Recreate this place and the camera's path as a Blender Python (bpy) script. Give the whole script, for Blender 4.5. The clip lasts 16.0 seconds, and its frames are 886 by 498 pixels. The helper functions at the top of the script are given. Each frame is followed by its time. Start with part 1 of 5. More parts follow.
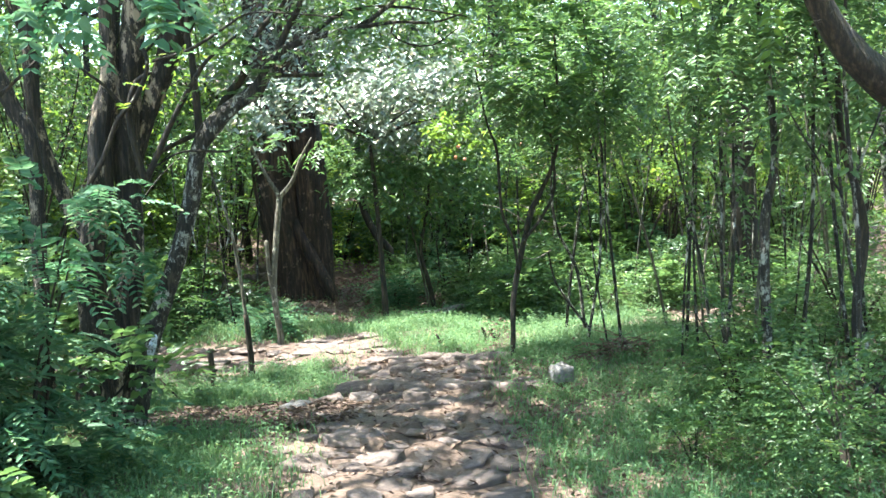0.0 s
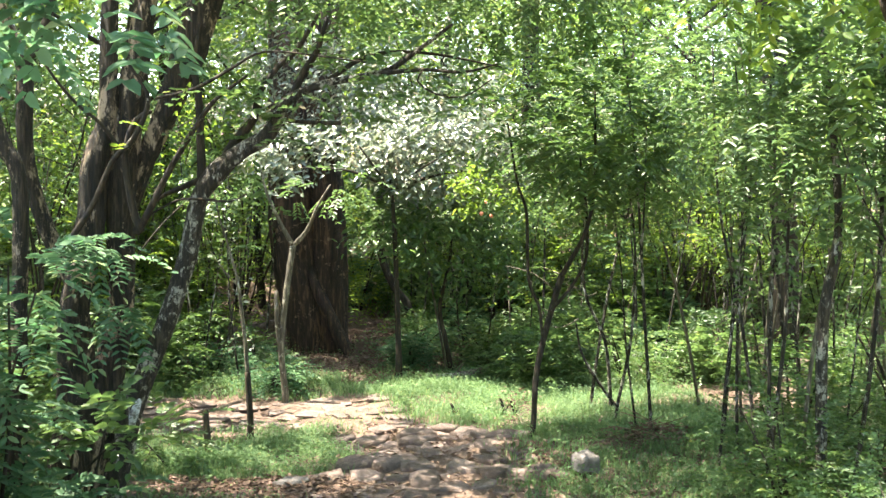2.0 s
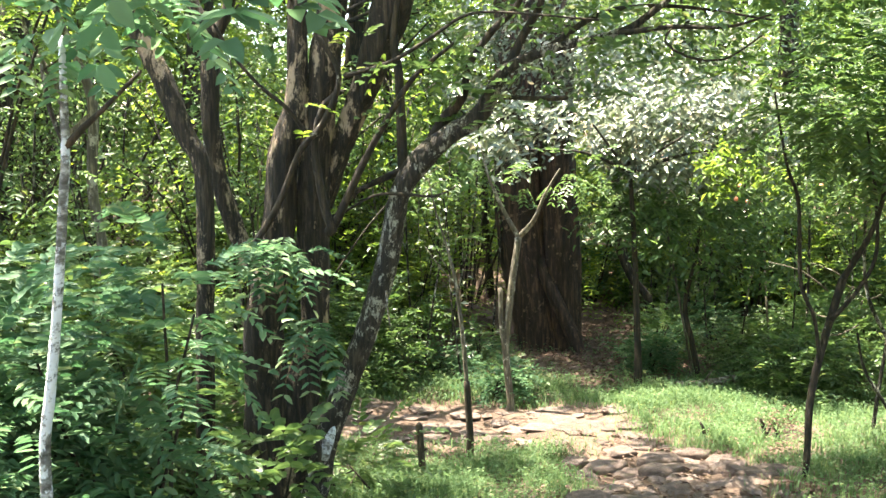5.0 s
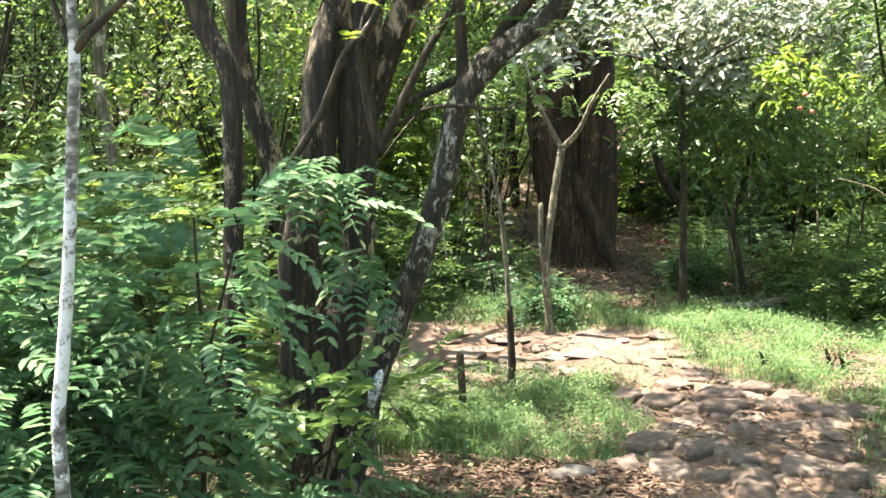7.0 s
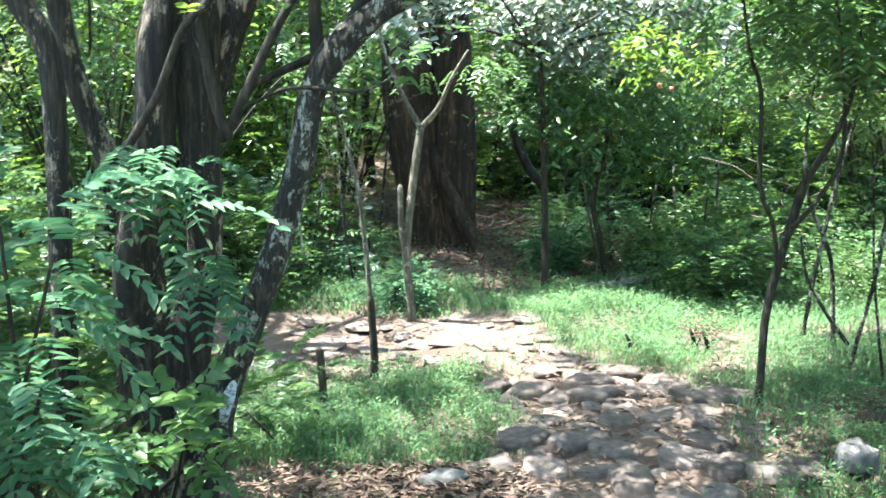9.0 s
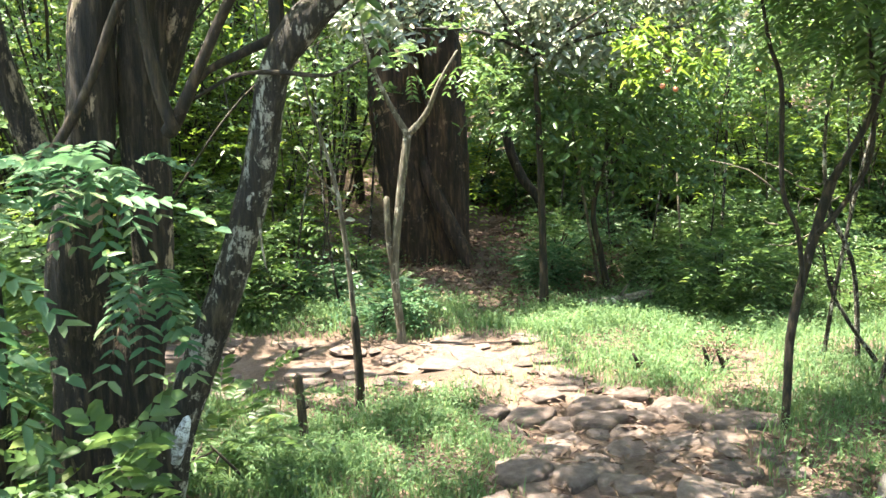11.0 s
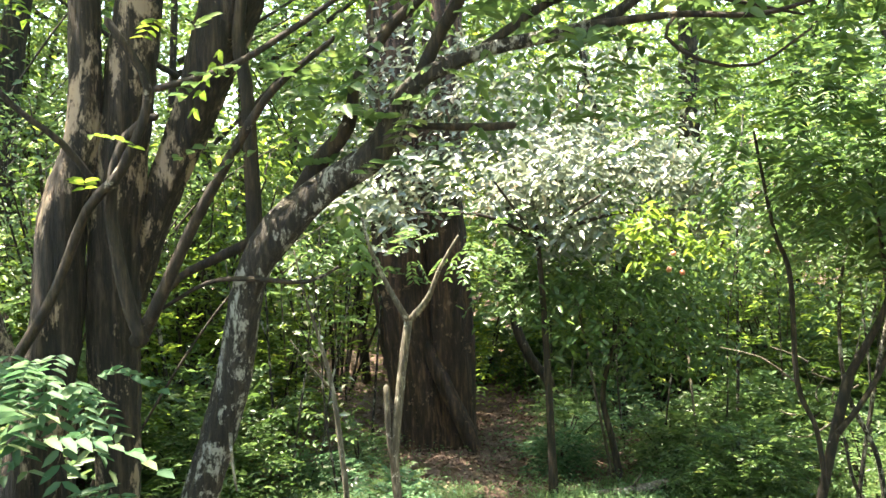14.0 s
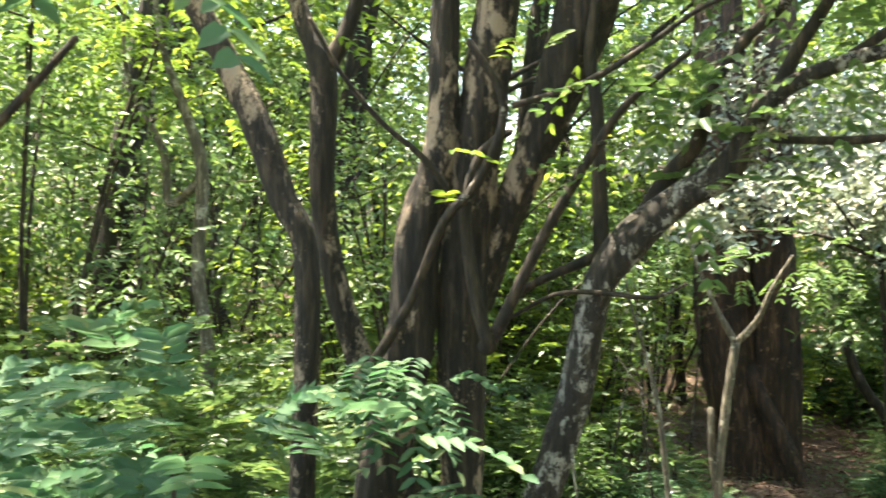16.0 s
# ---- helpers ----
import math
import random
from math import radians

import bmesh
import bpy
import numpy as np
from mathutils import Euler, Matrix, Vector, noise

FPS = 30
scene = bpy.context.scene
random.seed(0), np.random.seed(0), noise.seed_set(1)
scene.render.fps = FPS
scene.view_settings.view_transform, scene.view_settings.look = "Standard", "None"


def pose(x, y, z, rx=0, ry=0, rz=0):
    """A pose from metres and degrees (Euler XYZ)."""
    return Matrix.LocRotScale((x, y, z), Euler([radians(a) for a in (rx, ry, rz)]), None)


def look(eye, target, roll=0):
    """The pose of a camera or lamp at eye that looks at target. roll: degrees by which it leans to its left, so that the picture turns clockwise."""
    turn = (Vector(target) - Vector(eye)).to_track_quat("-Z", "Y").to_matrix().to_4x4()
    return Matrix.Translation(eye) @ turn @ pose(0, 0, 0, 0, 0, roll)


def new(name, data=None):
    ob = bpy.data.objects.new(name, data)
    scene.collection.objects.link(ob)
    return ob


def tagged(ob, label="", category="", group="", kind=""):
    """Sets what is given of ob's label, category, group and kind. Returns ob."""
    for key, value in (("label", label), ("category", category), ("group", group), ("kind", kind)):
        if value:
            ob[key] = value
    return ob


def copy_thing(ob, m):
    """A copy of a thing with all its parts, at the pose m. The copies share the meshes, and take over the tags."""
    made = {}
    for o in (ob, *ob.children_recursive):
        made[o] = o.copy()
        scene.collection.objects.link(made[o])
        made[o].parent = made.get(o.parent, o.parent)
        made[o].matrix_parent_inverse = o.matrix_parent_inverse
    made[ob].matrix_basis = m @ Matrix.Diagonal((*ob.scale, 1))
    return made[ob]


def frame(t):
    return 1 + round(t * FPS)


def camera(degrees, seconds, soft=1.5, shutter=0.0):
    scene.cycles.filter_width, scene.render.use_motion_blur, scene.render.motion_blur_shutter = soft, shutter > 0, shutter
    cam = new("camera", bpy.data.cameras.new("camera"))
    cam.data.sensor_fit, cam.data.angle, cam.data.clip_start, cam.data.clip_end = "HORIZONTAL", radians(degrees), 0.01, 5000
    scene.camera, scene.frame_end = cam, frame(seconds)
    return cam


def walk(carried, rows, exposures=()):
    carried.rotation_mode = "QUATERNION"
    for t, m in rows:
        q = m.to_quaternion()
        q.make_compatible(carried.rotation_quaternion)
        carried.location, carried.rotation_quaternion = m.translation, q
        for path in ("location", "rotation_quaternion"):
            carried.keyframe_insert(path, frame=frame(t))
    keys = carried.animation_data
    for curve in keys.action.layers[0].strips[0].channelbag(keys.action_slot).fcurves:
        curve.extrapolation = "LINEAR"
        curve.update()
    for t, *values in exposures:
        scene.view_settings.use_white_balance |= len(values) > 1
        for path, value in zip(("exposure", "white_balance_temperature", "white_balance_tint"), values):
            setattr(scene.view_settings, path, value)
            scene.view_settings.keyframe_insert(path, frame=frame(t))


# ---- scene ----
# ---------------------------------------------------------------- camera
cam = camera(46.0, 16.0, soft=1.5, shutter=0.3)
PATH = [
    (0, (0.005, 0.174, 1.694), (0.233, 2.149, 1.485), -2.1),
    (0.5, (0.044, 0.339, 1.723), (0.23, 2.317, 1.492), -0.9),
    (1, (0.108, 0.479, 1.735), (0.212, 2.466, 1.536), 0.1),
    (1.5, (0.114, 0.583, 1.732), (0.256, 2.573, 1.588), 0.7),
    (2, (0.08, 0.751, 1.774), (0.267, 2.739, 1.65), 0.9),
    (2.5, (0.117, 0.915, 1.78), (0.173, 2.906, 1.594), 0.6),
    (3, (0.137, 1.053, 1.782), (0.069, 3.041, 1.575), 0.5),
    (3.5, (0.132, 1.214, 1.798), (0.056, 3.202, 1.595), 0.2),
    (4, (0.167, 1.402, 1.799), (-0.029, 3.385, 1.624), 0.1),
    (4.2, (0.166, 1.466, 1.813), (-0.081, 3.443, 1.647), 0.3),
    (6.3, (-0.081, 2.144, 1.827), (-0.346, 4.109, 1.563), -0.5),
    (6.5, (-0.112, 2.188, 1.827), (-0.372, 4.149, 1.529), -0.3),
    (7, (-0.188, 2.286, 1.846), (-0.455, 4.236, 1.489), 0.2),
    (7.5, (-0.22, 2.356, 1.835), (-0.609, 4.278, 1.443), -0.4),
    (8, (-0.2, 2.463, 1.843), (-0.622, 4.37, 1.412), -0.4),
    (8.5, (-0.185, 2.578, 1.858), (-0.364, 4.522, 1.424), 0.4),
    (9, (-0.246, 2.628, 1.86), (-0.234, 4.586, 1.455), 0.5),
    (9.2, (-0.282, 2.649, 1.85), (-0.229, 4.609, 1.456), 0.2),
    (11.3, (-0.172, 3.188, 1.72), (-0.17, 5.156, 1.361), -0.7),
    (11.5, (-0.116, 3.227, 1.735), (-0.157, 5.195, 1.384), -0.3),
    (12, (-0.064, 3.258, 1.763), (-0.109, 5.236, 1.47), -0.5),
    (12.5, (-0.101, 3.285, 1.786), (-0.102, 5.277, 1.598), -1.2),
    (13, (-0.127, 3.312, 1.809), (-0.109, 5.309, 1.693), -1.5),
    (13.5, (-0.133, 3.326, 1.809), (-0.113, 5.325, 1.741), -1.3),
    (14, (-0.132, 3.321, 1.815), (-0.135, 5.321, 1.77), -0.8),
    (14.5, (-0.134, 3.324, 1.815), (-0.195, 5.323, 1.784), -0.2),
    (15, (-0.159, 3.321, 1.815), (-0.329, 5.314, 1.793), 0.0),
    (15.5, (-0.195, 3.323, 1.815), (-0.552, 5.291, 1.797), 0.5),
    (16, (-0.234, 3.3, 1.811), (-0.814, 5.214, 1.798), 0.5),
]
walk(cam, [(t, look(eye, target, roll)) for t, eye, target, roll in PATH],
     exposures=[(0.0, 3.25, 6050, 3), (0.4, 3.25, 7000, 9), (4.0, 3.27, 7350, 9), (6.3, 3.37, 7600, 10), (7.5, 3.44, 7000, 8), (8.3, 3.50, 5950, 1), (9.2, 3.50, 5800, 1), (11.3, 3.46, 7300, 9), (14.0, 3.46, 7600, 10), (16.0, 3.27, 7700, 9)])

# ---------------------------------------------------------------- light
SUN_DIR = Vector((-0.45, 0.10, 1.3)).normalized()      # towards the sun
world = bpy.data.worlds.new("world")
scene.world = world
world.use_nodes = True
wn = world.node_tree.nodes
sky = wn.new("ShaderNodeTexSky")
sky.sky_type = "NISHITA"
sky.sun_disc = False
sky.sun_elevation = math.asin(SUN_DIR.z)
sky.sun_rotation = math.atan2(SUN_DIR.x, SUN_DIR.y)
wn["Background"].inputs["Strength"].default_value = 0.14
world.node_tree.links.new(sky.outputs["Color"], wn["Background"].inputs["Color"])
sun = new("sun", bpy.data.lights.new("sun", "SUN"))
sun.data.energy = 4.3
sun.data.angle = radians(0.53)
sun.data.color = (1.0, 0.95, 0.86)
sun.matrix_basis = look((0, 0, 30), Vector((0, 0, 30)) - SUN_DIR)

# ---------------------------------------------------------------- materials


def mat(name):
    m = bpy.data.materials.new(name)
    m.use_nodes = True
    m.node_tree.nodes.clear()
    return m, m.node_tree.nodes, m.node_tree.links


def add(nodes, kind, **inputs):
    n = nodes.new(kind)
    for k, v in inputs.items():
        n.inputs[k.replace("_", " ")].default_value = v
    return n


def ramp(nodes, stops):
    r = nodes.new("ShaderNodeValToRGB")
    el = r.color_ramp.elements
    while len(el) < len(stops):
        el.new(0.5)
    for e, (p, c) in zip(el, stops):
        e.position = p
        e.color = (*c, 1)
    return r


def leaf_material(name, dark, light, rough=0.45, through_share=0.4, gloss=0.5):
    """Green leaf: varied from leaf to leaf, lets part of the light through, soft sheen."""
    m, n, l = mat(name)
    out = n.new("ShaderNodeOutputMaterial")
    geo = n.new("ShaderNodeNewGeometry")
    col = ramp(n, [(0.0, dark), (0.6, [(a + b) / 2 for a, b in zip(dark, light)]), (0.93, light),
                   (1.0, (light[0] * 1.5, light[1] * 1.1, light[2]))])
    l.new(geo.outputs["Random Per Island"], col.inputs["Fac"])
    tex = n.new("ShaderNodeTexCoord")
    big = add(n, "ShaderNodeTexNoise", Scale=1.7, Detail=3.0)
    l.new(tex.outputs["Object"], big.inputs["Vector"])
    hsv = n.new("ShaderNodeHueSaturation")
    mul = n.new("ShaderNodeMapRange")
    mul.inputs["To Min"].default_value, mul.inputs["To Max"].default_value = 0.65, 1.35
    l.new(big.outputs["Fac"], mul.inputs["Value"])
    l.new(mul.outputs["Result"], hsv.inputs["Value"])
    l.new(col.outputs["Color"], hsv.inputs["Color"])
    bs = add(n, "ShaderNodeBsdfPrincipled", Roughness=rough)
    bs.inputs["Specular IOR Level"].default_value = gloss
    l.new(hsv.outputs["Color"], bs.inputs["Base Color"])
    tr = n.new("ShaderNodeBsdfTranslucent")
    hs2 = n.new("ShaderNodeHueSaturation")
    hs2.inputs["Hue"].default_value = 0.475
    hs2.inputs["Saturation"].default_value = 1.05
    hs2.inputs["Value"].default_value = 1.9
    l.new(hsv.outputs["Color"], hs2.inputs["Color"])
    l.new(hs2.outputs["Color"], tr.inputs["Color"])
    mix = n.new("ShaderNodeMixShader")
    mix.inputs[0].default_value = through_share
    l.new(bs.outputs[0], mix.inputs[1])
    l.new(tr.outputs[0], mix.inputs[2])
    l.new(mix.outputs[0], out.inputs["Surface"])
    return m


def bark_material(name, dark, light, patch, patch_at=0.62, stretch=0.16, scale=48.0, bump=0.5, spot=9.0, spot_stretch=1.0):
    """Ridged bark with pale patches where it has flaked or carries lichen."""
    m, n, l = mat(name)
    out = n.new("ShaderNodeOutputMaterial")
    tex = n.new("ShaderNodeTexCoord")
    mp = n.new("ShaderNodeMapping")
    mp.inputs["Scale"].default_value = (1, 1, stretch)
    l.new(tex.outputs["Object"], mp.inputs["Vector"])
    ridges = add(n, "ShaderNodeTexNoise", Scale=scale, Detail=6.0, Roughness=0.65)
    l.new(mp.outputs[0], ridges.inputs["Vector"])
    col = ramp(n, [(0.38, dark), (0.52, [0.6 * a + 0.4 * b for a, b in zip(dark, light)]), (0.64, [1.5 * c for c in light])])
    l.new(ridges.outputs["Fac"], col.inputs["Fac"])
    spots = add(n, "ShaderNodeTexNoise", Scale=spot, Detail=8.0, Roughness=0.78, Distortion=0.25)
    mp2 = n.new("ShaderNodeMapping")
    mp2.inputs["Scale"].default_value = (1, 1, spot_stretch)
    l.new(tex.outputs["Object"], mp2.inputs["Vector"])
    l.new(mp2.outputs[0], spots.inputs["Vector"])
    sp = ramp(n, [(patch_at, (0, 0, 0)), (patch_at + 0.05, (1, 1, 1))])
    l.new(spots.outputs["Fac"], sp.inputs["Fac"])
    mx = n.new("ShaderNodeMixRGB")
    mx.inputs[2].default_value = (*patch, 1)
    l.new(sp.outputs["Color"], mx.inputs[0])
    l.new(col.outputs["Color"], mx.inputs[1])
    bs = add(n, "ShaderNodeBsdfPrincipled", Roughness=0.85)
    l.new(mx.outputs["Color"], bs.inputs["Base Color"])
    bp = add(n, "ShaderNodeBump", Strength=bump, Distance=0.03)
    l.new(ridges.outputs["Fac"], bp.inputs["Height"])
    l.new(bp.outputs[0], bs.inputs["Normal"])
    l.new(bs.outputs[0], out.inputs["Surface"])
    return m


def rough_material(name, stops, scale, fine, rough=0.9, bump=0.4):
    """Stone, soil or dead leaves: coarse blotches and fine grain."""
    m, n, l = mat(name)
    out = n.new("ShaderNodeOutputMaterial")
    tex = n.new("ShaderNodeTexCoord")
    a = add(n, "ShaderNodeTexNoise", Scale=scale, Detail=5.0, Roughness=0.6)
    b = add(n, "ShaderNodeTexNoise", Scale=fine, Detail=6.0, Roughness=0.7)
    l.new(tex.outputs["Object"], a.inputs["Vector"])
    l.new(tex.outputs["Object"], b.inputs["Vector"])
    mixf = n.new("ShaderNodeMath")
    mixf.operation = "MULTIPLY_ADD"
    mixf.inputs[1].default_value = 0.45
    sub = n.new("ShaderNodeMath")
    sub.operation = "MULTIPLY"
    sub.inputs[1].default_value = 0.55
    l.new(a.outputs["Fac"], sub.inputs[0])
    l.new(b.outputs["Fac"], mixf.inputs[0])
    l.new(sub.outputs[0], mixf.inputs[2])
    info = n.new("ShaderNodeObjectInfo")
    isl = n.new("ShaderNodeNewGeometry")
    rnd = n.new("ShaderNodeMath")
    rnd.operation = "ADD"
    l.new(info.outputs["Random"], rnd.inputs[0])
    l.new(isl.outputs["Random Per Island"], rnd.inputs[1])
    shift = n.new("ShaderNodeMapRange")
    shift.inputs["From Max"].default_value = 2.0
    shift.inputs["To Min"].default_value, shift.inputs["To Max"].default_value = -0.14, 0.14
    l.new(rnd.outputs[0], shift.inputs["Value"])
    tot = n.new("ShaderNodeMath")
    l.new(mixf.outputs[0], tot.inputs[0])
    l.new(shift.outputs["Result"], tot.inputs[1])
    col = ramp(n, stops)
    l.new(tot.outputs[0], col.inputs["Fac"])
    bs = add(n, "ShaderNodeBsdfPrincipled", Roughness=rough)
    l.new(col.outputs["Color"], bs.inputs["Base Color"])
    bp = add(n, "ShaderNodeBump", Strength=bump, Distance=0.02)
    l.new(b.outputs["Fac"], bp.inputs["Height"])
    l.new(bp.outputs[0], bs.inputs["Normal"])
    l.new(bs.outputs[0], out.inputs["Surface"])
    return m


LEAF = leaf_material("leaf_mid_green", (0.038, 0.085, 0.028), (0.095, 0.165, 0.055), 0.42)
LEAF_LIME = leaf_material("leaf_lime", (0.052, 0.108, 0.018), (0.125, 0.205, 0.04), 0.5, 0.5, gloss=0.35)
LEAF_BLUE = leaf_material("leaf_blue_green", (0.04, 0.10, 0.052), (0.095, 0.172, 0.092), 0.6, 0.4, gloss=0.3)
# greyish pale base colour imitates the sun's white sheen, on top of real gloss
LEAF_SHEEN = leaf_material("leaf_glossy_pale_sheen", (0.045, 0.07, 0.035), (0.20, 0.23, 0.165), 0.34, 0.25, gloss=0.9)
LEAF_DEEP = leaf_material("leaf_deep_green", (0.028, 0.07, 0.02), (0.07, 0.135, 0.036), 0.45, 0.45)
GRASS = leaf_material("grass_blade", (0.055, 0.118, 0.046), (0.125, 0.205, 0.092), 0.6, 0.4, gloss=0.3)
BARK_DARK = bark_material("dark_bark", (0.006, 0.004, 0.002), (0.038, 0.026, 0.014), (0.30, 0.27, 0.22), 0.63)
BARK_MAIN = bark_material("flaking_bark", (0.005, 0.0034, 0.002), (0.042, 0.029, 0.018), (0.34, 0.255, 0.18), 0.54, stretch=0.10, scale=55.0, bump=1.0, spot=7.0, spot_stretch=0.4)
BARK_GREY = bark_material("grey_bark", (0.006, 0.0045, 0.003), (0.040, 0.032, 0.021), (0.30, 0.29, 0.245), 0.525, scale=60.0, bump=0.9, spot=15.0, spot_stretch=0.6)
BARK_RED = bark_material("reddish_bark", (0.010, 0.005, 0.0025), (0.07, 0.037, 0.021), (0.20, 0.125, 0.08), 0.58, 0.10, 26.0, 1.0)
BARK_PALE = bark_material("pale_bark", (0.05, 0.042, 0.03), (0.15, 0.13, 0.095), (0.34, 0.32, 0.26), 0.56)
BARK_LICHEN = bark_material("lichen_bark", (0.05, 0.048, 0.042), (0.22, 0.22, 0.21), (0.50, 0.53, 0.56), 0.47, 2.2, 22.0)
WOOD = bark_material("weathered_stake_wood", (0.03, 0.022, 0.015), (0.09, 0.068, 0.045), (0.16, 0.13, 0.09), 0.62)
STONE = rough_material("path_stone", [(0.28, (0.035, 0.025, 0.021)), (0.46, (0.098, 0.071, 0.060)), (0.60, (0.17, 0.127, 0.110)), (0.74, (0.29, 0.235, 0.21))], 6.0, 70.0, 0.9, 0.7)
STONE_PALE = rough_material("pale_stone", [(0.30, (0.05, 0.045, 0.042)), (0.5, (0.14, 0.127, 0.12)), (0.70, (0.26, 0.245, 0.235))], 5.0, 60.0, 0.9, 0.6)
SOIL = rough_material("soil_and_litter", [(0.30, (0.028, 0.018, 0.012)), (0.48, (0.075, 0.047, 0.033)), (0.58, (0.125, 0.083, 0.062)), (0.72, (0.21, 0.155, 0.12))], 2.2, 48.0, 0.95, 0.9)
LITTER = rough_material("dead_leaves", [(0.30, (0.03, 0.016, 0.010)), (0.5, (0.095, 0.054, 0.036)), (0.70, (0.23, 0.155, 0.11))], 9.0, 40.0, 0.75, 0.2)
FRUIT = rough_material("ripening_fruit", [(0.3, (0.40, 0.10, 0.06)), (0.7, (0.55, 0.22, 0.12))], 20.0, 60.0, 0.4, 0.05)

# ---------------------------------------------------------------- builders
rng = np.random.default_rng(7)
G_Y = np.array([-400.0, 0, 6.3, 7.2, 8.0, 12, 15, 24, 60, 400])
G_Z = np.array([0.12, 0.12, 0.10, 0.05, -0.07, -0.14, 0.10, 1.6, 6.0, 14.0])


def ground_z(x, y):
    """Height of the ground: level where the path runs, rising behind."""
    x, y = np.asarray(x, float), np.asarray(y, float)
    z = np.interp(y, G_Y, G_Z)
    z = z + 0.03 * np.sin(1.3 * x + 0.7 * y) + 0.022 * np.sin(2.9 * x - 2.1 * y + 1) + 0.012 * np.sin(7 * x + 5.1 * y)
    z = z + 0.07 * np.clip(x - 0.3, -1.3, 1.0) * np.exp(-((y - 8.0) / 1.1) ** 2)
    return z + 0.05 * np.clip(np.abs(x - 0.3) - 2.2, 0, 6)


def path_x(y):
    return np.interp(y, [0, 4.6, 6.5, 7.5, 8.2, 8.9, 9.4], [0.2, 0.28, 0.45, 0.72, 0.55, 0.25, -0.4])


def on_path(x, y):
    """True on the stone path: straight on, then bending away to one side."""
    x, y = np.asarray(x), np.asarray(y)
    half = np.interp(y, [0, 5, 7, 7.8, 8.4, 9.4], [0.62, 0.62, 0.62, 0.55, 0.45, 0.2])
    first = (np.abs(x - path_x(y)) < half) & (y < 9.3)
    mid = 9.25 - 0.03 * (x + 1)
    side = (x > -5) & (np.abs(y - mid) < 0.55 * np.sqrt(np.clip(1 - np.clip((x + 0.3) / 0.85, 0, 1) ** 2, 0, 1)))
    return first | side


def thing(name, at, label, category, group="", kind=""):
    ob = new(name)
    ob.location = at
    return tagged(ob, label, category, group, kind)


def world_at(ob):
    v = Vector((0, 0, 0))
    while ob is not None:
        v += ob.location
        ob = ob.parent
    return v


def finish(name, me, material, parent=None, label="", smooth=True):
    if material:
        me.materials.append(material)
    if smooth:
        me.polygons.foreach_set("use_smooth", [True] * len(me.polygons))
    ob = new(name, me)
    if parent is not None:
        ob.parent = parent
    if label:
        tagged(ob, label)
    return ob


def arrays_part(name, verts, faces, material, parent=None, label="", smooth=False):
    """One mesh from world-space arrays (faces of equal size), under its thing."""
    off = np.array(world_at(parent)) if parent is not None else np.zeros(3)
    me = bpy.data.meshes.new(name)
    verts, faces = np.asarray(verts, float) - off, np.asarray(faces, np.int32)
    k = faces.shape[1]
    me.vertices.add(len(verts))
    me.vertices.foreach_set("co", verts.ravel())
    me.loops.add(faces.size)
    me.loops.foreach_set("vertex_index", faces.ravel())
    me.polygons.add(len(faces))
    me.polygons.foreach_set("loop_start", np.arange(0, faces.size, k))
    me.update(calc_edges=True)
    me.validate()
    return finish(name, me, material, parent, label, smooth)


def tube_arrays(nodes, sides=10, step=0.05, rough=0.06, seed=0, flare=0.0):
    """A tapered limb along nodes (x, y, z, radius), smoothly bent, with an uneven skin."""
    n = np.array(nodes, float)
    ext = np.vstack([2 * n[0] - n[1], n, 2 * n[-1] - n[-2]])
    pts = []
    for i in range(1, len(ext) - 2):
        p0, p1, p2, p3 = ext[i - 1:i + 3]
        k = max(2, int(np.linalg.norm((p2 - p1)[:3]) / step))
        for t in np.arange(k) / k:
            pts.append(0.5 * (2 * p1 + (p2 - p0) * t + (2 * p0 - 5 * p1 + 4 * p2 - p3) * t * t + (3 * p1 - p0 - 3 * p2 + p3) * t ** 3))
    pts.append(n[-1])
    pts = np.array(pts)
    c, r = pts[:, :3], np.maximum(pts[:, 3], 0.002)
    if flare:
        r = r * (1 + flare * np.exp(-(c[:, 2] - c[0, 2]) / 0.12))
    d = np.gradient(c, axis=0)
    d /= np.linalg.norm(d, axis=1)[:, None] + 1e-9
    side = np.cross(d, [0.31, 0.95, 0.05])
    side /= np.linalg.norm(side, axis=1)[:, None] + 1e-9
    up = np.cross(side, d)
    g = np.random.default_rng(seed)
    a = np.linspace(0, 2 * np.pi, sides, endpoint=False)
    s = np.arange(len(c))[:, None] * step
    wob = 1 + rough * (0.5 * np.sin(9 * a + 1.7 * np.sin(2.3 * s + 1)) + np.sin(3 * a + g.uniform(0, 6) + 2.1 * s) + 0.7 * np.sin(5 * a - 3.3 * s + g.uniform(0, 6)) + g.normal(0, 0.5, (len(c), sides)))
    v = c[:, None] + (r[:, None] * wob)[..., None] * (np.cos(a)[:, None] * side[:, None] + np.sin(a)[:, None] * up[:, None])
    i, j = np.meshgrid(np.arange(len(c) - 1), np.arange(sides), indexing="ij")
    q = np.stack([i * sides + j, i * sides + (j + 1) % sides, (i + 1) * sides + (j + 1) % sides, (i + 1) * sides + j], -1).reshape(-1, 4)
    v = v.reshape(-1, 3)
    cap0, cap1 = len(v), len(v) + 1
    v = np.vstack([v, c[:1], c[-1:] + d[-1:] * r[-1]])
    j = np.arange(sides)
    last = (len(c) - 1) * sides
    tri = np.vstack([np.stack([(j + 1) % sides, j, np.full(sides, cap0)], -1), np.stack([last + j, last + (j + 1) % sides, np.full(sides, cap1)], -1)])
    quads_as_tris = np.vstack([q[:, [0, 1, 2]], q[:, [0, 2, 3]]])
    return v, np.vstack([quads_as_tris, tri])


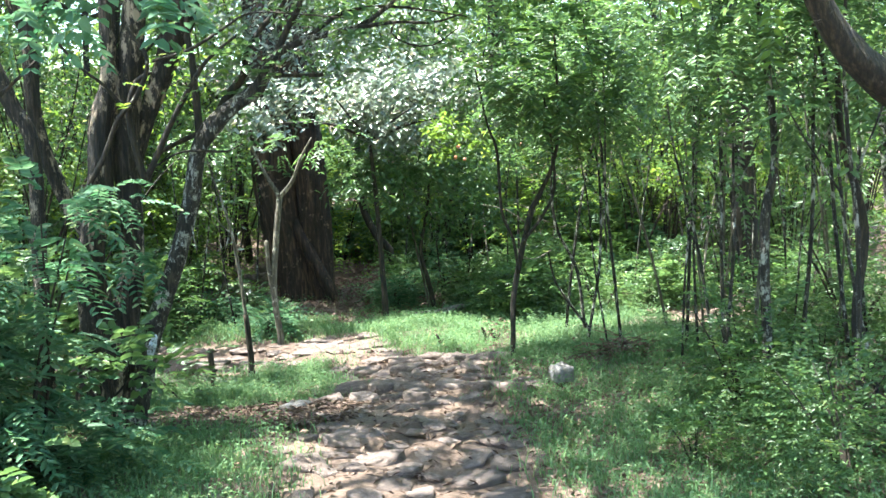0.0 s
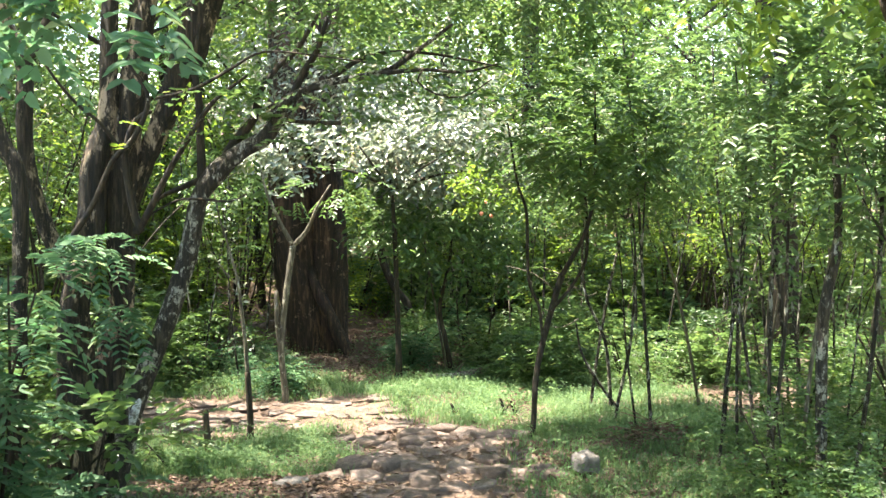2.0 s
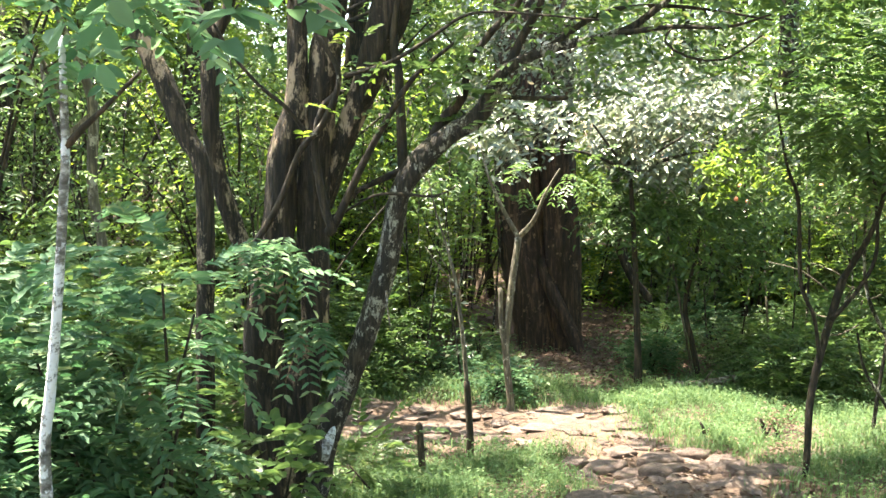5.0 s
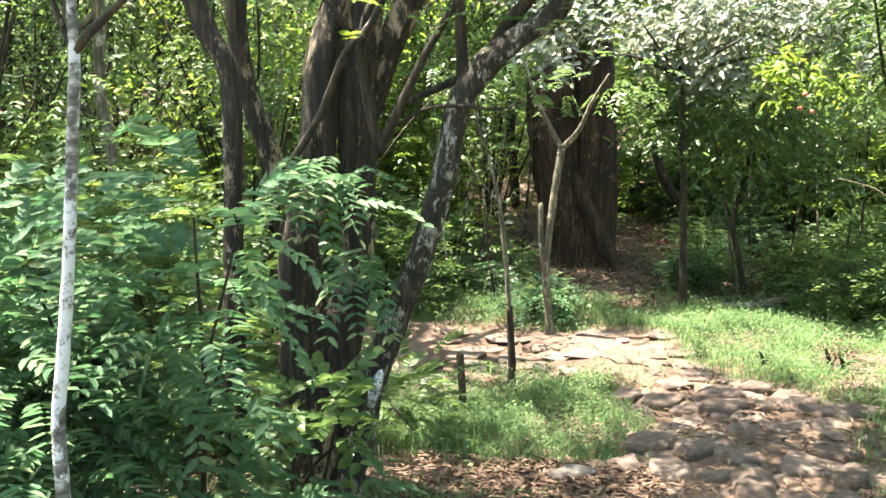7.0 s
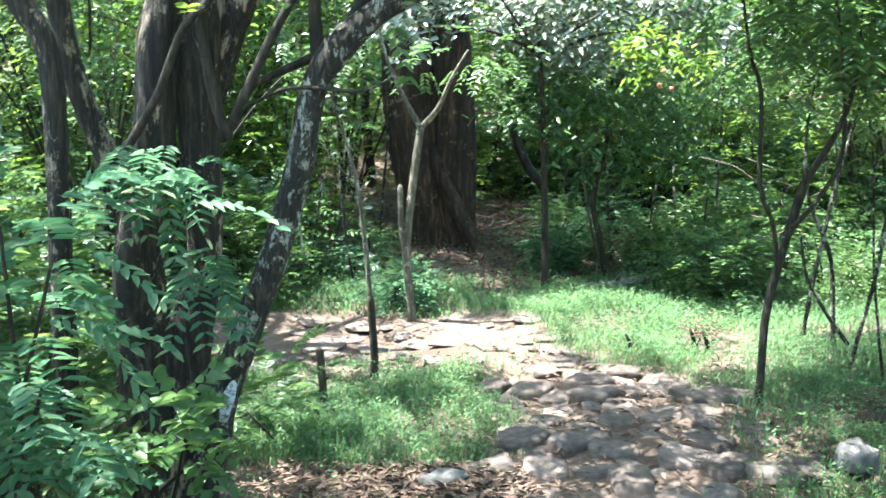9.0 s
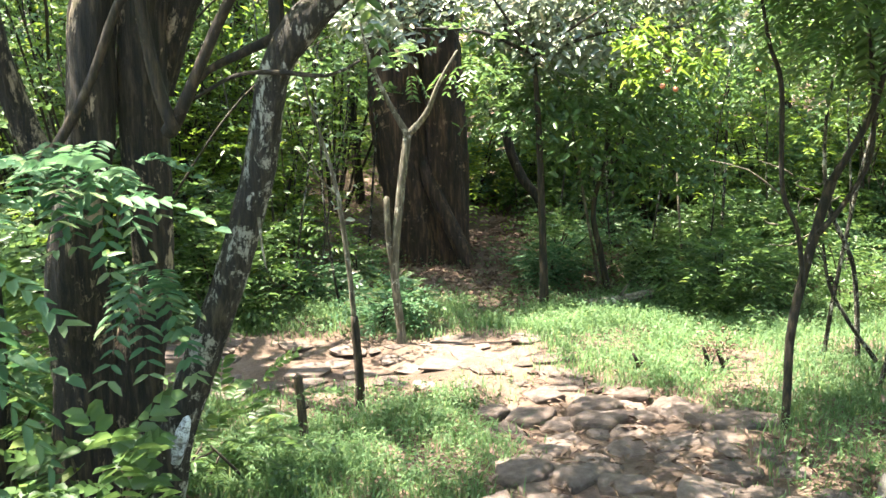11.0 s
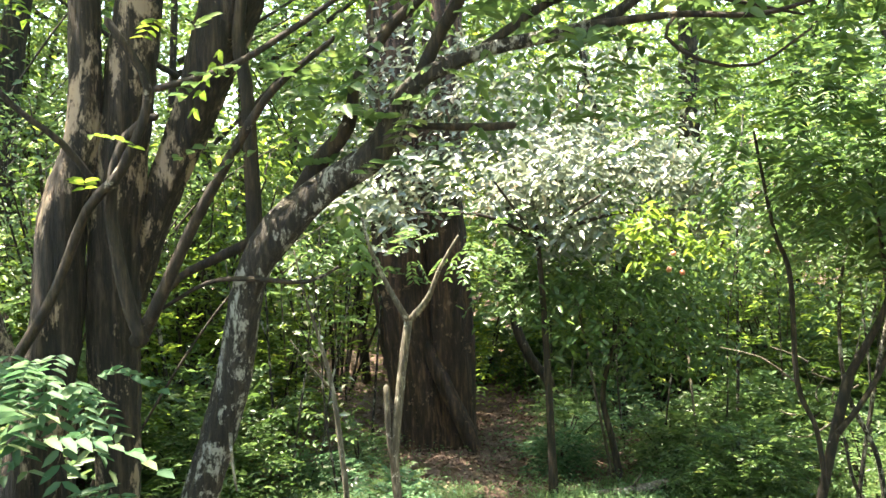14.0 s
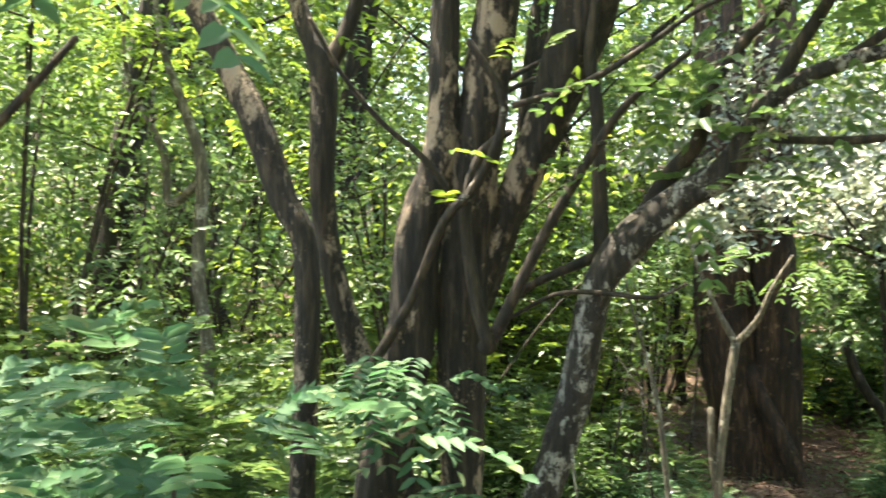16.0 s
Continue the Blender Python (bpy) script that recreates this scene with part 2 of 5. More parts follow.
def limb(name, nodes, material, parent, label="", **kw):
    v, f = tube_arrays(nodes, **kw)
    return arrays_part(name, v, f, material, parent, label, smooth=True)


def unit(v):
    return v / (np.linalg.norm(v, axis=-1, keepdims=True) + 1e-9)


def leaf_quads(base, way, nrm, length, width, fold=0.25, curl=0.15, fine=False):
    """Leaves folded along the rib: base point, direction, upper side. Fine ones have rounded flanks."""
    n = len(base)
    way, nrm = unit(way), unit(nrm)
    sidev = unit(np.cross(way, nrm))
    nrm = np.cross(sidev, way)
    L, W = np.broadcast_to(length, n)[:, None], np.broadcast_to(width, n)[:, None]
    if fine:
        v = np.empty((n, 6, 3))
        v[:, 0] = base
        v[:, 3] = base + way * L - nrm * L * curl
        for k, s in ((1, 1), (5, -1)):
            v[:, k] = base + way * L * 0.24 + sidev * s * W * 0.44 + nrm * W * fold * 0.8
        for k, s in ((2, 1), (4, -1)):
            v[:, k] = base + way * L * 0.66 + sidev * s * W * 0.42 + nrm * (W * fold * 0.8 - L * curl * 0.45)
        i = np.arange(n)[:, None] * 6
        f = np.concatenate([i + [0, 1, 2], i + [0, 2, 3], i + [0, 3, 4], i + [0, 4, 5]], 1).reshape(-1, 3)
        return v.reshape(-1, 3), f
    mid = base + way * L * 0.45
    v = np.empty((n, 4, 3))
    v[:, 0] = base
    v[:, 1] = mid + sidev * W * 0.5 + nrm * W * fold
    v[:, 2] = base + way * L - nrm * L * curl
    v[:, 3] = mid - sidev * W * 0.5 + nrm * W * fold
    i = np.arange(n)[:, None] * 4
    f = np.concatenate([i + [0, 1, 2], i + [0, 2, 3]], 1).reshape(-1, 3)
    return v.reshape(-1, 3), f


def pinnate(g, base, way, rachis, pairs, leaf, width, droop=0.35, fine=False):
    """Compound leaves: a drooping rachis with leaflets in pairs. One row of base and way for each leaf."""
    n = len(base)
    way = unit(way)
    sidev = unit(np.cross(way, [0, 0, 1.0]) + 1e-6)
    upv = np.cross(sidev, way)
    t = np.linspace(0.18, 1.0, pairs)
    R = (rachis * g.uniform(0.65, 1.2, n))[:, None, None]
    c = base[:, None] + way[:, None] * R * t[:, None] - np.array([0, 0, 1.0]) * R * droop * t[:, None] ** 2
    bs, ws, ns = [], [], []
    for s in (-1, 1):
        w = sidev[:, None] * s + way[:, None] * 0.55 + upv[:, None] * 0.05 - np.array([0, 0, 0.18])
        w = w + g.normal(0, 0.09 if fine else 0.14, c.shape)
        bs.append(c.reshape(-1, 3)), ws.append(np.broadcast_to(w, c.shape).reshape(-1, 3))
        ns.append((np.broadcast_to(upv[:, None], c.shape) + g.normal(0, 0.13 if fine else 0.25, c.shape)).reshape(-1, 3))
    b, w, nn = np.concatenate(bs), np.concatenate(ws), np.concatenate(ns)
    ln = leaf * g.uniform(0.75, 1.15, len(b))
    return leaf_quads(b, w, nn, ln, ln * width, fine=fine)


def broad(g, base, leaf, width, up=0.6, hang=0.35, fine=False, out_of=None, turn=0.5):
    """Single leaves at the given points, turned all ways but mostly facing up."""
    n = len(base)
    a = g.uniform(0, 2 * np.pi, n)
    w = np.stack([np.cos(a), np.sin(a), g.normal(-hang, 0.35, n)], 1)
    nn = np.stack([g.normal(0, 0.5, n), g.normal(0, 0.5, n), np.full(n, up)], 1)
    if out_of is not None:
        away = base - np.array(out_of)
        away[:, 2] = 0
        nn = nn + turn * unit(away)
        w = w + 0.6 * unit(away)
    ln = leaf * g.uniform(0.6, 1.25, n)
    return leaf_quads(base, w, nn, ln, ln * width, fine=fine)


def clumps(g, centre, radii, count, per, spread, hollow=0.35, flat=0.6):
    """Points in uneven clumps through an ellipsoid, thicker towards its skin."""
    d = unit(g.normal(0, 1, (count, 3)))
    r = g.uniform(hollow, 1.0, count)[:, None] ** 0.6
    c = np.array(centre) + d * r * np.array(radii)
    p = np.repeat(c, per, 0) + g.normal(0, 1, (count * per, 3)) * np.array([spread, spread, spread * flat])
    o = unit(p - np.repeat(c, per, 0) + 0.4 * np.repeat(d, per, 0) * spread)
    return p, o


GAP_AT = (0.6, 9.4, -0.1)
GAP_TREE = (0.75, 10.4, 2.45)
GAP_SLOPE = (2.3, 10.5, 0.6)


def in_gap(p, both=True):
    """Points that would stand between the sun and the clearing at the bend, or the glossy tree."""
    hit = in_hole(p, GAP_AT, 1.7, 0.72)
    if not both:
        return hit
    return hit | (in_hole(p, GAP_SLOPE, 1.5, 1.2) & (p[:, 2] > 2.2)) | (in_hole(p, GAP_TREE, 1.3, 0.8) & (p[:, 2] > 2.6))


def in_hole(p, at, a, b):
    """Points over an oval patch, seen along the sun's rays."""
    at = np.array(at)
    s = np.array(SUN_DIR)
    k = (p[:, 2] - at[2]) / s[2]
    q = p - k[:, None] * s - at
    q0 = q[:, 0] * 0.98 + q[:, 1] * 0.2
    q1 = q[:, 1] * 0.98 - q[:, 0] * 0.2
    return (q0 / a) ** 2 + (q1 / b) ** 2 < 1 + 0.3 * np.sin(5 * q0) + 0.25 * np.sin(11 * q1 + 3 * q0)


def joined(parts):
    vs, fs, k = [], [], 0
    for v, f in parts:
        vs.append(v), fs.append(f + k)
        k += len(v)
    return np.vstack(vs), np.vstack(fs)

# ---------------------------------------------------------------- ground
gx = np.concatenate([[-400, -150, -60, -30, -18, -12, -9], np.arange(-7, 7.01, 0.07), [9, 12, 18, 30, 60, 150, 400]])
gy = np.concatenate([[-400, -150, -60, -25, -10, -5, -2], np.arange(-1, 18.01, 0.07), [19, 20.5, 22, 24, 27, 31, 37, 45, 60, 100, 200, 400]])
X, Y = np.meshgrid(gx, gy)
rough_z = np.array([noise.noise((x * 3.1, y * 3.1, 0.0)) * 0.03 + noise.noise((x * 11, y * 11, 4.0)) * 0.012 for x, y in zip(X.ravel(), Y.ravel())])
gv = np.stack([X.ravel(), Y.ravel(), ground_z(X, Y).ravel() + rough_z], 1)
i, j = np.meshgrid(np.arange(len(gy) - 1), np.arange(len(gx) - 1), indexing="ij")
k = i * len(gx) + j
gf = np.stack([k, k + 1, k + 1 + len(gx), k + len(gx)], -1).reshape(-1, 4)
ground = arrays_part("ground", gv, gf, SOIL, smooth=True)
tagged(ground, "brown forest soil strewn with leaf litter", "ground", kind="structure")

# ---------------------------------------------------------------- standing trees
MAIN_A = [(-1.3, 6.25, 0.36, 0.125), (-1.3, 6.25, 0.49, 0.109), (-1.29, 6.25, 0.77, 0.097), (-1.29, 6.17, 1.08, 0.075), (-1.21, 6.18, 1.51, 0.069), (-1.19, 6.2, 1.84, 0.064), (-1.13, 6.22, 2.1, 0.047), (-1.12, 6.23, 2.48, 0.043), (-1.11, 6.25, 2.95, 0.038)]
MAIN_B = [(-1.19, 6.3, 0.34, 0.106), (-1.18, 6.3, 0.51, 0.096), (-1.15, 6.3, 0.76, 0.088), (-1.08, 6.29, 1.05, 0.062), (-1.08, 6.28, 1.5, 0.072), (-1.07, 6.28, 1.8, 0.073), (-1.02, 6.27, 2.18, 0.071), (-0.97, 6.26, 2.49, 0.061), (-0.9, 6.25, 2.94, 0.046)]
MAIN_C = [(-1.05, 6.35, 1.62, 0.048), (-0.96, 6.33, 1.88, 0.052), (-0.84, 6.31, 2.14, 0.061), (-0.74, 6.29, 2.4, 0.081), (-0.68, 6.27, 2.58, 0.084), (-0.52, 6.25, 3.01, 0.068)]
KNOT_STEM = [(-0.94, 6.1, 1.51, 0.019), (-0.98, 6.09, 1.64, 0.019), (-1.01, 6.07, 1.89, 0.017), (-0.96, 6.06, 2.06, 0.014), (-0.88, 6.05, 2.11, 0.01)]
KNOT_ARM = [(-0.97, 6.15, 1.51, 0.025), (-0.92, 6.11, 1.58, 0.019), (-0.79, 6.07, 1.83, 0.016), (-0.66, 6.03, 2.04, 0.014), (-0.56, 5.99, 2.17, 0.011), (-0.4, 5.95, 2.29, 0.007)]
STEM_E = [(-1.34, 6.45, 1.14, 0.045), (-1.46, 6.45, 1.41, 0.044), (-1.56, 6.45, 1.71, 0.042), (-1.6, 6.45, 1.99, 0.041), (-1.6, 6.45, 2.36, 0.044), (-1.67, 6.45, 2.53, 0.033), (-1.75, 6.45, 2.76, 0.028)]
STEM_E2 = [(-1.6, 6.45, 2.37, 0.037), (-1.54, 6.45, 2.45, 0.028), (-1.5, 6.45, 2.54, 0.026), (-1.45, 6.45, 2.75, 0.02)]
STEM_F = [(-1.6, 6.3, 1.04, 0.042), (-1.59, 6.3, 1.29, 0.041), (-1.59, 6.3, 1.77, 0.041), (-1.67, 6.3, 1.95, 0.045), (-1.77, 6.3, 2.2, 0.047), (-1.89, 6.3, 2.42, 0.04), (-1.99, 6.3, 2.59, 0.04), (-2.13, 6.3, 2.87, 0.035)]
MAIN_TWIG = [(-1.03, 6.05, 1.92, 0.011), (-1.11, 6.0, 2.04, 0.009), (-1.21, 5.95, 2.13, 0.008), (-1.31, 5.9, 2.26, 0.007), (-1.38, 5.85, 2.4, 0.006)]
MAIN_TWIG2 = [(-1.29, 6.1, 1.46, 0.016), (-1.17, 6.07, 1.64, 0.014), (-1.06, 6.04, 1.87, 0.014), (-0.96, 6.01, 1.97, 0.015), (-0.88, 5.98, 2.17, 0.012), (-0.97, 5.95, 2.34, 0.011)]
LEAN = [(-1.12, 6.2, 0.13, 0.077), (-1.06, 6.2, 0.36, 0.068), (-1.01, 6.2, 0.58, 0.063), (-0.91, 6.2, 0.85, 0.062), (-0.81, 6.2, 1.1, 0.057), (-0.72, 6.2, 1.4, 0.056), (-0.66, 6.15, 1.67, 0.05), (-0.57, 6.13, 1.81, 0.06), (-0.45, 6.12, 1.92, 0.048), (-0.31, 6.1, 2.01, 0.046), (-0.24, 6.08, 2.14, 0.033), (-0.19, 6.07, 2.2, 0.027), (-0.02, 6.05, 2.27, 0.022), (0.26, 6.03, 2.33, 0.019), (0.39, 6.02, 2.41, 0.015), (0.6, 6.0, 2.57, 0.009)]
LEAN_UP = [(-0.65, 6.2, 1.72, 0.027), (-0.66, 6.2, 1.98, 0.022), (-0.67, 6.2, 2.2, 0.02), (-0.69, 6.2, 2.34, 0.018), (-0.66, 6.2, 2.59, 0.013)]
LEAN_MID = [(-0.56, 6.2, 1.84, 0.03), (-0.48, 6.18, 1.98, 0.027), (-0.39, 6.17, 2.09, 0.022), (-0.36, 6.15, 2.22, 0.015), (-0.26, 6.13, 2.36, 0.016), (-0.17, 6.12, 2.44, 0.013), (-0.07, 6.1, 2.61, 0.01)]
LEAN_FORK = [(-0.21, 6.15, 2.18, 0.022), (-0.13, 6.12, 2.34, 0.019), (-0.07, 6.08, 2.43, 0.016), (-0.02, 6.05, 2.59, 0.011)]
LEAN_GREY = [(-0.9, 6.15, 1.6, 0.009), (-0.77, 6.12, 1.67, 0.01), (-0.65, 6.1, 1.68, 0.012), (-0.5, 6.08, 1.67, 0.009), (-0.41, 6.05, 1.71, 0.006)]
LEAN_ARM = [(-0.59, 6.2, 1.81, 0.019), (-0.73, 6.23, 1.75, 0.015), (-0.88, 6.27, 1.68, 0.011), (-0.95, 6.3, 1.6, 0.006)]
LEAN_STUB = [(-0.21, 6.1, 2.08, 0.009), (-0.03, 6.05, 2.07, 0.011), (0.05, 6.0, 2.07, 0.01)]
LEAN_LONG = [(0.25, 6.0, 2.32, 0.014), (0.46, 5.97, 2.34, 0.009), (0.66, 5.93, 2.33, 0.007), (0.82, 5.9, 2.37, 0.004)]
ARC = [(-0.84, 5.9, 2.16, 0.009), (-0.65, 5.88, 2.21, 0.009), (-0.47, 5.86, 2.31, 0.008), (-0.35, 5.84, 2.38, 0.006), (-0.21, 5.82, 2.39, 0.005), (0.17, 5.8, 2.35, 0.004)]
SAP2 = [(-0.61, 8.5, -0.24, 0.025), (-0.61, 8.5, -0.17, 0.025), (-0.61, 8.5, 0.04, 0.023), (-0.63, 8.5, 0.36, 0.021)]
SAP2_TOP = [(-0.63, 8.5, 0.36, 0.02), (-0.65, 8.5, 0.61, 0.019), (-0.7, 8.5, 1.01, 0.016), (-0.77, 8.5, 1.29, 0.011), (-0.83, 8.5, 1.48, 0.008), (-0.88, 8.5, 1.7, 0.005)]
STAKE = [(-0.85, 8.1, -0.27, 0.025), (-0.85, 8.1, -0.1, 0.023), (-0.87, 8.1, 0.17, 0.022)]
FORK = [(-0.42, 9.7, -0.02, 0.04), (-0.45, 9.7, 0.24, 0.037), (-0.45, 9.7, 0.48, 0.035), (-0.4, 9.7, 0.95, 0.035), (-0.36, 9.7, 1.23, 0.034)]
FORK_L = [(-0.36, 9.7, 1.23, 0.029), (-0.46, 9.67, 1.41, 0.023), (-0.53, 9.65, 1.56, 0.019), (-0.59, 9.62, 1.71, 0.015), (-0.64, 9.6, 1.93, 0.009)]
FORK_R = [(-0.36, 9.7, 1.23, 0.029), (-0.24, 9.67, 1.37, 0.025), (-0.16, 9.63, 1.56, 0.017), (-0.05, 9.6, 1.75, 0.011)]
FORK_STUB = [(-0.45, 9.7, 0.24, 0.026), (-0.49, 9.7, 0.56, 0.027), (-0.5, 9.7, 0.83, 0.027)]
BIG_L = [(-0.24, 12.4, -0.38, 0.326), (-0.28, 12.4, -0.05, 0.27), (-0.4, 12.4, 0.6, 0.253), (-0.5, 12.4, 1.39, 0.248), (-0.54, 12.4, 2.4, 0.23)]
BIG_R = [(-0.02, 12.35, -0.34, 0.229), (-0.04, 12.35, -0.03, 0.166), (-0.08, 12.35, 0.61, 0.185), (-0.12, 12.35, 1.4, 0.203), (-0.16, 12.35, 2.4, 0.183)]
BIG_BUT = [(0.15, 12.05, -0.22, 0.06), (0.03, 12.1, 0.09, 0.07), (-0.14, 12.16, 0.45, 0.065), (-0.24, 12.22, 0.96, 0.05)]
BTRUNK = [(0.6, 10.5, -0.05, 0.066), (0.59, 10.5, 0.29, 0.052), (0.57, 10.5, 0.73, 0.047), (0.54, 10.5, 1.28, 0.038)]
DARK_T = [(0.81, 13.0, 0.37, 0.068), (0.66, 13.0, 0.56, 0.068), (0.51, 13.0, 0.93, 0.067), (0.47, 13.0, 1.54, 0.066), (0.5, 13.0, 2.39, 0.06)]
THIN3 = [(1.14, 11.0, -0.05, 0.028), (1.08, 11.0, 0.24, 0.025), (1.02, 11.0, 0.56, 0.021), (1.11, 11.0, 1.02, 0.016), (1.14, 11.0, 1.61, 0.011)]
RT = [(1.31, 7.4, 0.07, 0.027), (1.33, 7.45, 0.26, 0.027), (1.35, 7.5, 0.53, 0.029), (1.42, 7.55, 0.83, 0.03), (1.52, 7.6, 1.17, 0.033)]
RT_R = [(1.52, 7.6, 1.17, 0.027), (1.67, 7.6, 1.45, 0.02), (1.73, 7.6, 1.72, 0.016), (1.73, 7.6, 2.03, 0.013), (1.72, 7.6, 2.41, 0.009)]
RT_L = [(1.39, 7.5, 0.73, 0.016), (1.36, 7.52, 0.97, 0.015), (1.29, 7.54, 1.16, 0.016), (1.27, 7.56, 1.59, 0.015), (1.21, 7.58, 1.79, 0.012), (1.14, 7.6, 2.18, 0.008)]
RT_M = [(1.44, 7.5, 0.96, 0.02), (1.58, 7.55, 1.11, 0.016), (1.69, 7.6, 1.32, 0.015), (1.68, 7.65, 1.72, 0.012), (1.64, 7.7, 2.03, 0.009)]
RS1 = [(2.04, 8.2, -0.11, 0.025), (2.1, 8.2, 0.22, 0.024), (2.18, 8.2, 0.7, 0.022), (2.19, 8.2, 1.32, 0.018), (2.11, 8.2, 1.91, 0.013)]
RS2 = [(2.13, 8.4, 0.12, 0.026), (2.0, 8.4, 0.29, 0.023), (1.86, 8.4, 0.52, 0.019), (1.81, 8.4, 0.75, 0.014)]
RP = [(2.42, 5.6, -0.01, 0.032), (2.41, 5.6, 0.53, 0.028), (2.4, 5.6, 1.16, 0.028), (2.46, 5.6, 1.53, 0.021), (2.41, 5.6, 2.07, 0.017), (2.33, 5.6, 2.55, 0.012)]
RP2 = [(2.93, 5.5, 0.01, 0.031), (2.88, 5.5, 0.65, 0.026), (2.92, 5.5, 1.14, 0.023), (2.79, 5.5, 1.61, 0.02), (2.76, 5.5, 2.05, 0.013)]
RS3 = [(2.07, 9.0, -0.13, 0.035), (2.13, 9.0, 0.41, 0.03), (2.25, 9.0, 1.15, 0.027), (2.42, 9.0, 1.87, 0.019), (2.53, 9.0, 2.54, 0.012)]
RS4 = [(2.2, 8.8, -0.0, 0.039), (2.14, 8.8, 0.54, 0.031), (1.97, 8.8, 0.93, 0.029), (1.94, 8.8, 1.41, 0.021), (2.02, 8.8, 1.88, 0.014)]
RBRANCH = [(2.29, 3.9, 1.73, 0.075), (2.13, 3.9, 1.84, 0.066), (1.98, 3.9, 1.97, 0.055), (1.86, 3.9, 2.15, 0.046), (1.76, 3.9, 2.4, 0.037)]
LICHEN = [(-1.36, 4.41, 0.85, 0.017), (-1.36, 4.41, 1.04, 0.016), (-1.34, 4.41, 1.18, 0.015), (-1.31, 4.41, 1.42, 0.014), (-1.28, 4.41, 1.73, 0.013), (-1.27, 4.41, 1.86, 0.012), (-1.22, 4.41, 1.91, 0.01), (-1.16, 4.41, 1.96, 0.007), (-1.05, 4.41, 2.06, 0.005)]
LICHEN2 = [(-1.27, 4.41, 1.86, 0.007), (-1.31, 4.41, 1.96, 0.007), (-1.33, 4.41, 2.08, 0.005)]


def foot(nodes, sink=0.08):
    """The limb carried down into the ground below its first node."""
    x, y, z, r = nodes[0]
    dx, dy = nodes[0][0] - nodes[1][0], nodes[0][1] - nodes[1][1]
    gz = float(ground_z(x, y)) - sink
    if z - gz < 0.05:
        return nodes
    s = min(1.0, (z - gz) / max(nodes[1][2] - z, 0.05) * 0.35)
    return [(x + dx * s, y + dy * s, gz, r * 1.18), (x + dx * s * 0.5, y + dy * s * 0.5, (z + gz) / 2, r * 1.07)] + list(nodes)


def base_of(nodes):
    x, y = foot(nodes)[0][:2]
    return (x, y, float(ground_z(x, y)))


def sprig_crown(g, tips, per, spread, rachis, pairs, leaf, width, droop=0.4):
    """Compound leaves round the given tips."""
    c = np.repeat(np.array(tips, float), per, 0)
    p = c + g.normal(0, spread, c.shape)
    w = g.normal(0, 1, c.shape) + np.array([0, 0, 0.15])
    return pinnate(g, p, w, rachis, pairs, leaf, width, droop, fine=True)


RT, RT_R, RT_L, RT_M = [[(a, b, c, r * 0.7) for a, b, c, r in nodes] for nodes in (RT, RT_R, RT_L, RT_M)]
LEAN = [(a, b, c, r * 0.86) for a, b, c, r in LEAN]
LEAN_GREY = [(a, b, c, r * 0.6) for a, b, c, r in LEAN_GREY]
FORK, FORK_L, FORK_R, FORK_STUB, SAP2_TOP = [[(a, b, c, r * 0.75) for a, b, c, r in nodes] for nodes in (FORK, FORK_L, FORK_R, FORK_STUB, SAP2_TOP)]

# the many-stemmed old tree
main_tree = thing("tree", base_of(MAIN_A), "old many-stemmed tree with dark flaking bark and pale patches", "tree")
for nodes, nm in ((MAIN_A, "trunk"), (MAIN_B, "trunk"), (MAIN_C, "trunk")):
    limb(nm, foot(nodes) if nm == "trunk" and nodes is not MAIN_C else nodes, BARK_MAIN, main_tree, sides=26, step=0.03, rough=0.055, seed=len(main_tree.children))
for nodes in (KNOT_STEM, KNOT_ARM, MAIN_TWIG, MAIN_TWIG2):
    limb("branch", nodes, BARK_DARK, main_tree, sides=8, step=0.04, rough=0.05, seed=3)
g = np.random.default_rng(11)
p, o = clumps(g, (-1.2, 6.6, 4.3), (2.2, 1.9, 1.1), 50, 12, 0.28)
keep = ~in_gap(p)
v1 = pinnate(g, p[keep], o[keep], 0.24, 6, 0.07, 0.38)
tw = [(-1.05, 5.9, 1.95), (-0.95, 5.9, 2.1), (-0.7, 6.0, 2.35), (-0.45, 5.95, 2.3), (-0.6, 5.9, 2.25), (-1.3, 5.9, 2.3), (-0.85, 6.0, 2.3)]
v2 = sprig_crown(g, tw, 1, 0.07, 0.13, 5, 0.042, 0.45)
shoots = np.repeat(np.array([(-1.097, 5.97, 1.397), (-1.042, 5.97, 1.067), (-1.255, 5.97, 1.405)]), 8, 0) + g.normal(0, 0.03, (24, 3)) + [0, 0, 0.06]
for shoot in shoots[:, None]:
    arrays_part("compound_leaf", *pinnate(g, shoot, g.normal(0, 1, shoot.shape) * [1, 0.5, 0.3] + [0, -0.4, -0.1], 0.20, 9, 0.06, 0.36, 0.7, fine=True), LEAF_BLUE, main_tree, "blue-green compound leaves hanging on the trunk")
arrays_part("crown", *joined([v1, v2]), LEAF_LIME, main_tree, "pinnate green foliage with light shining through")

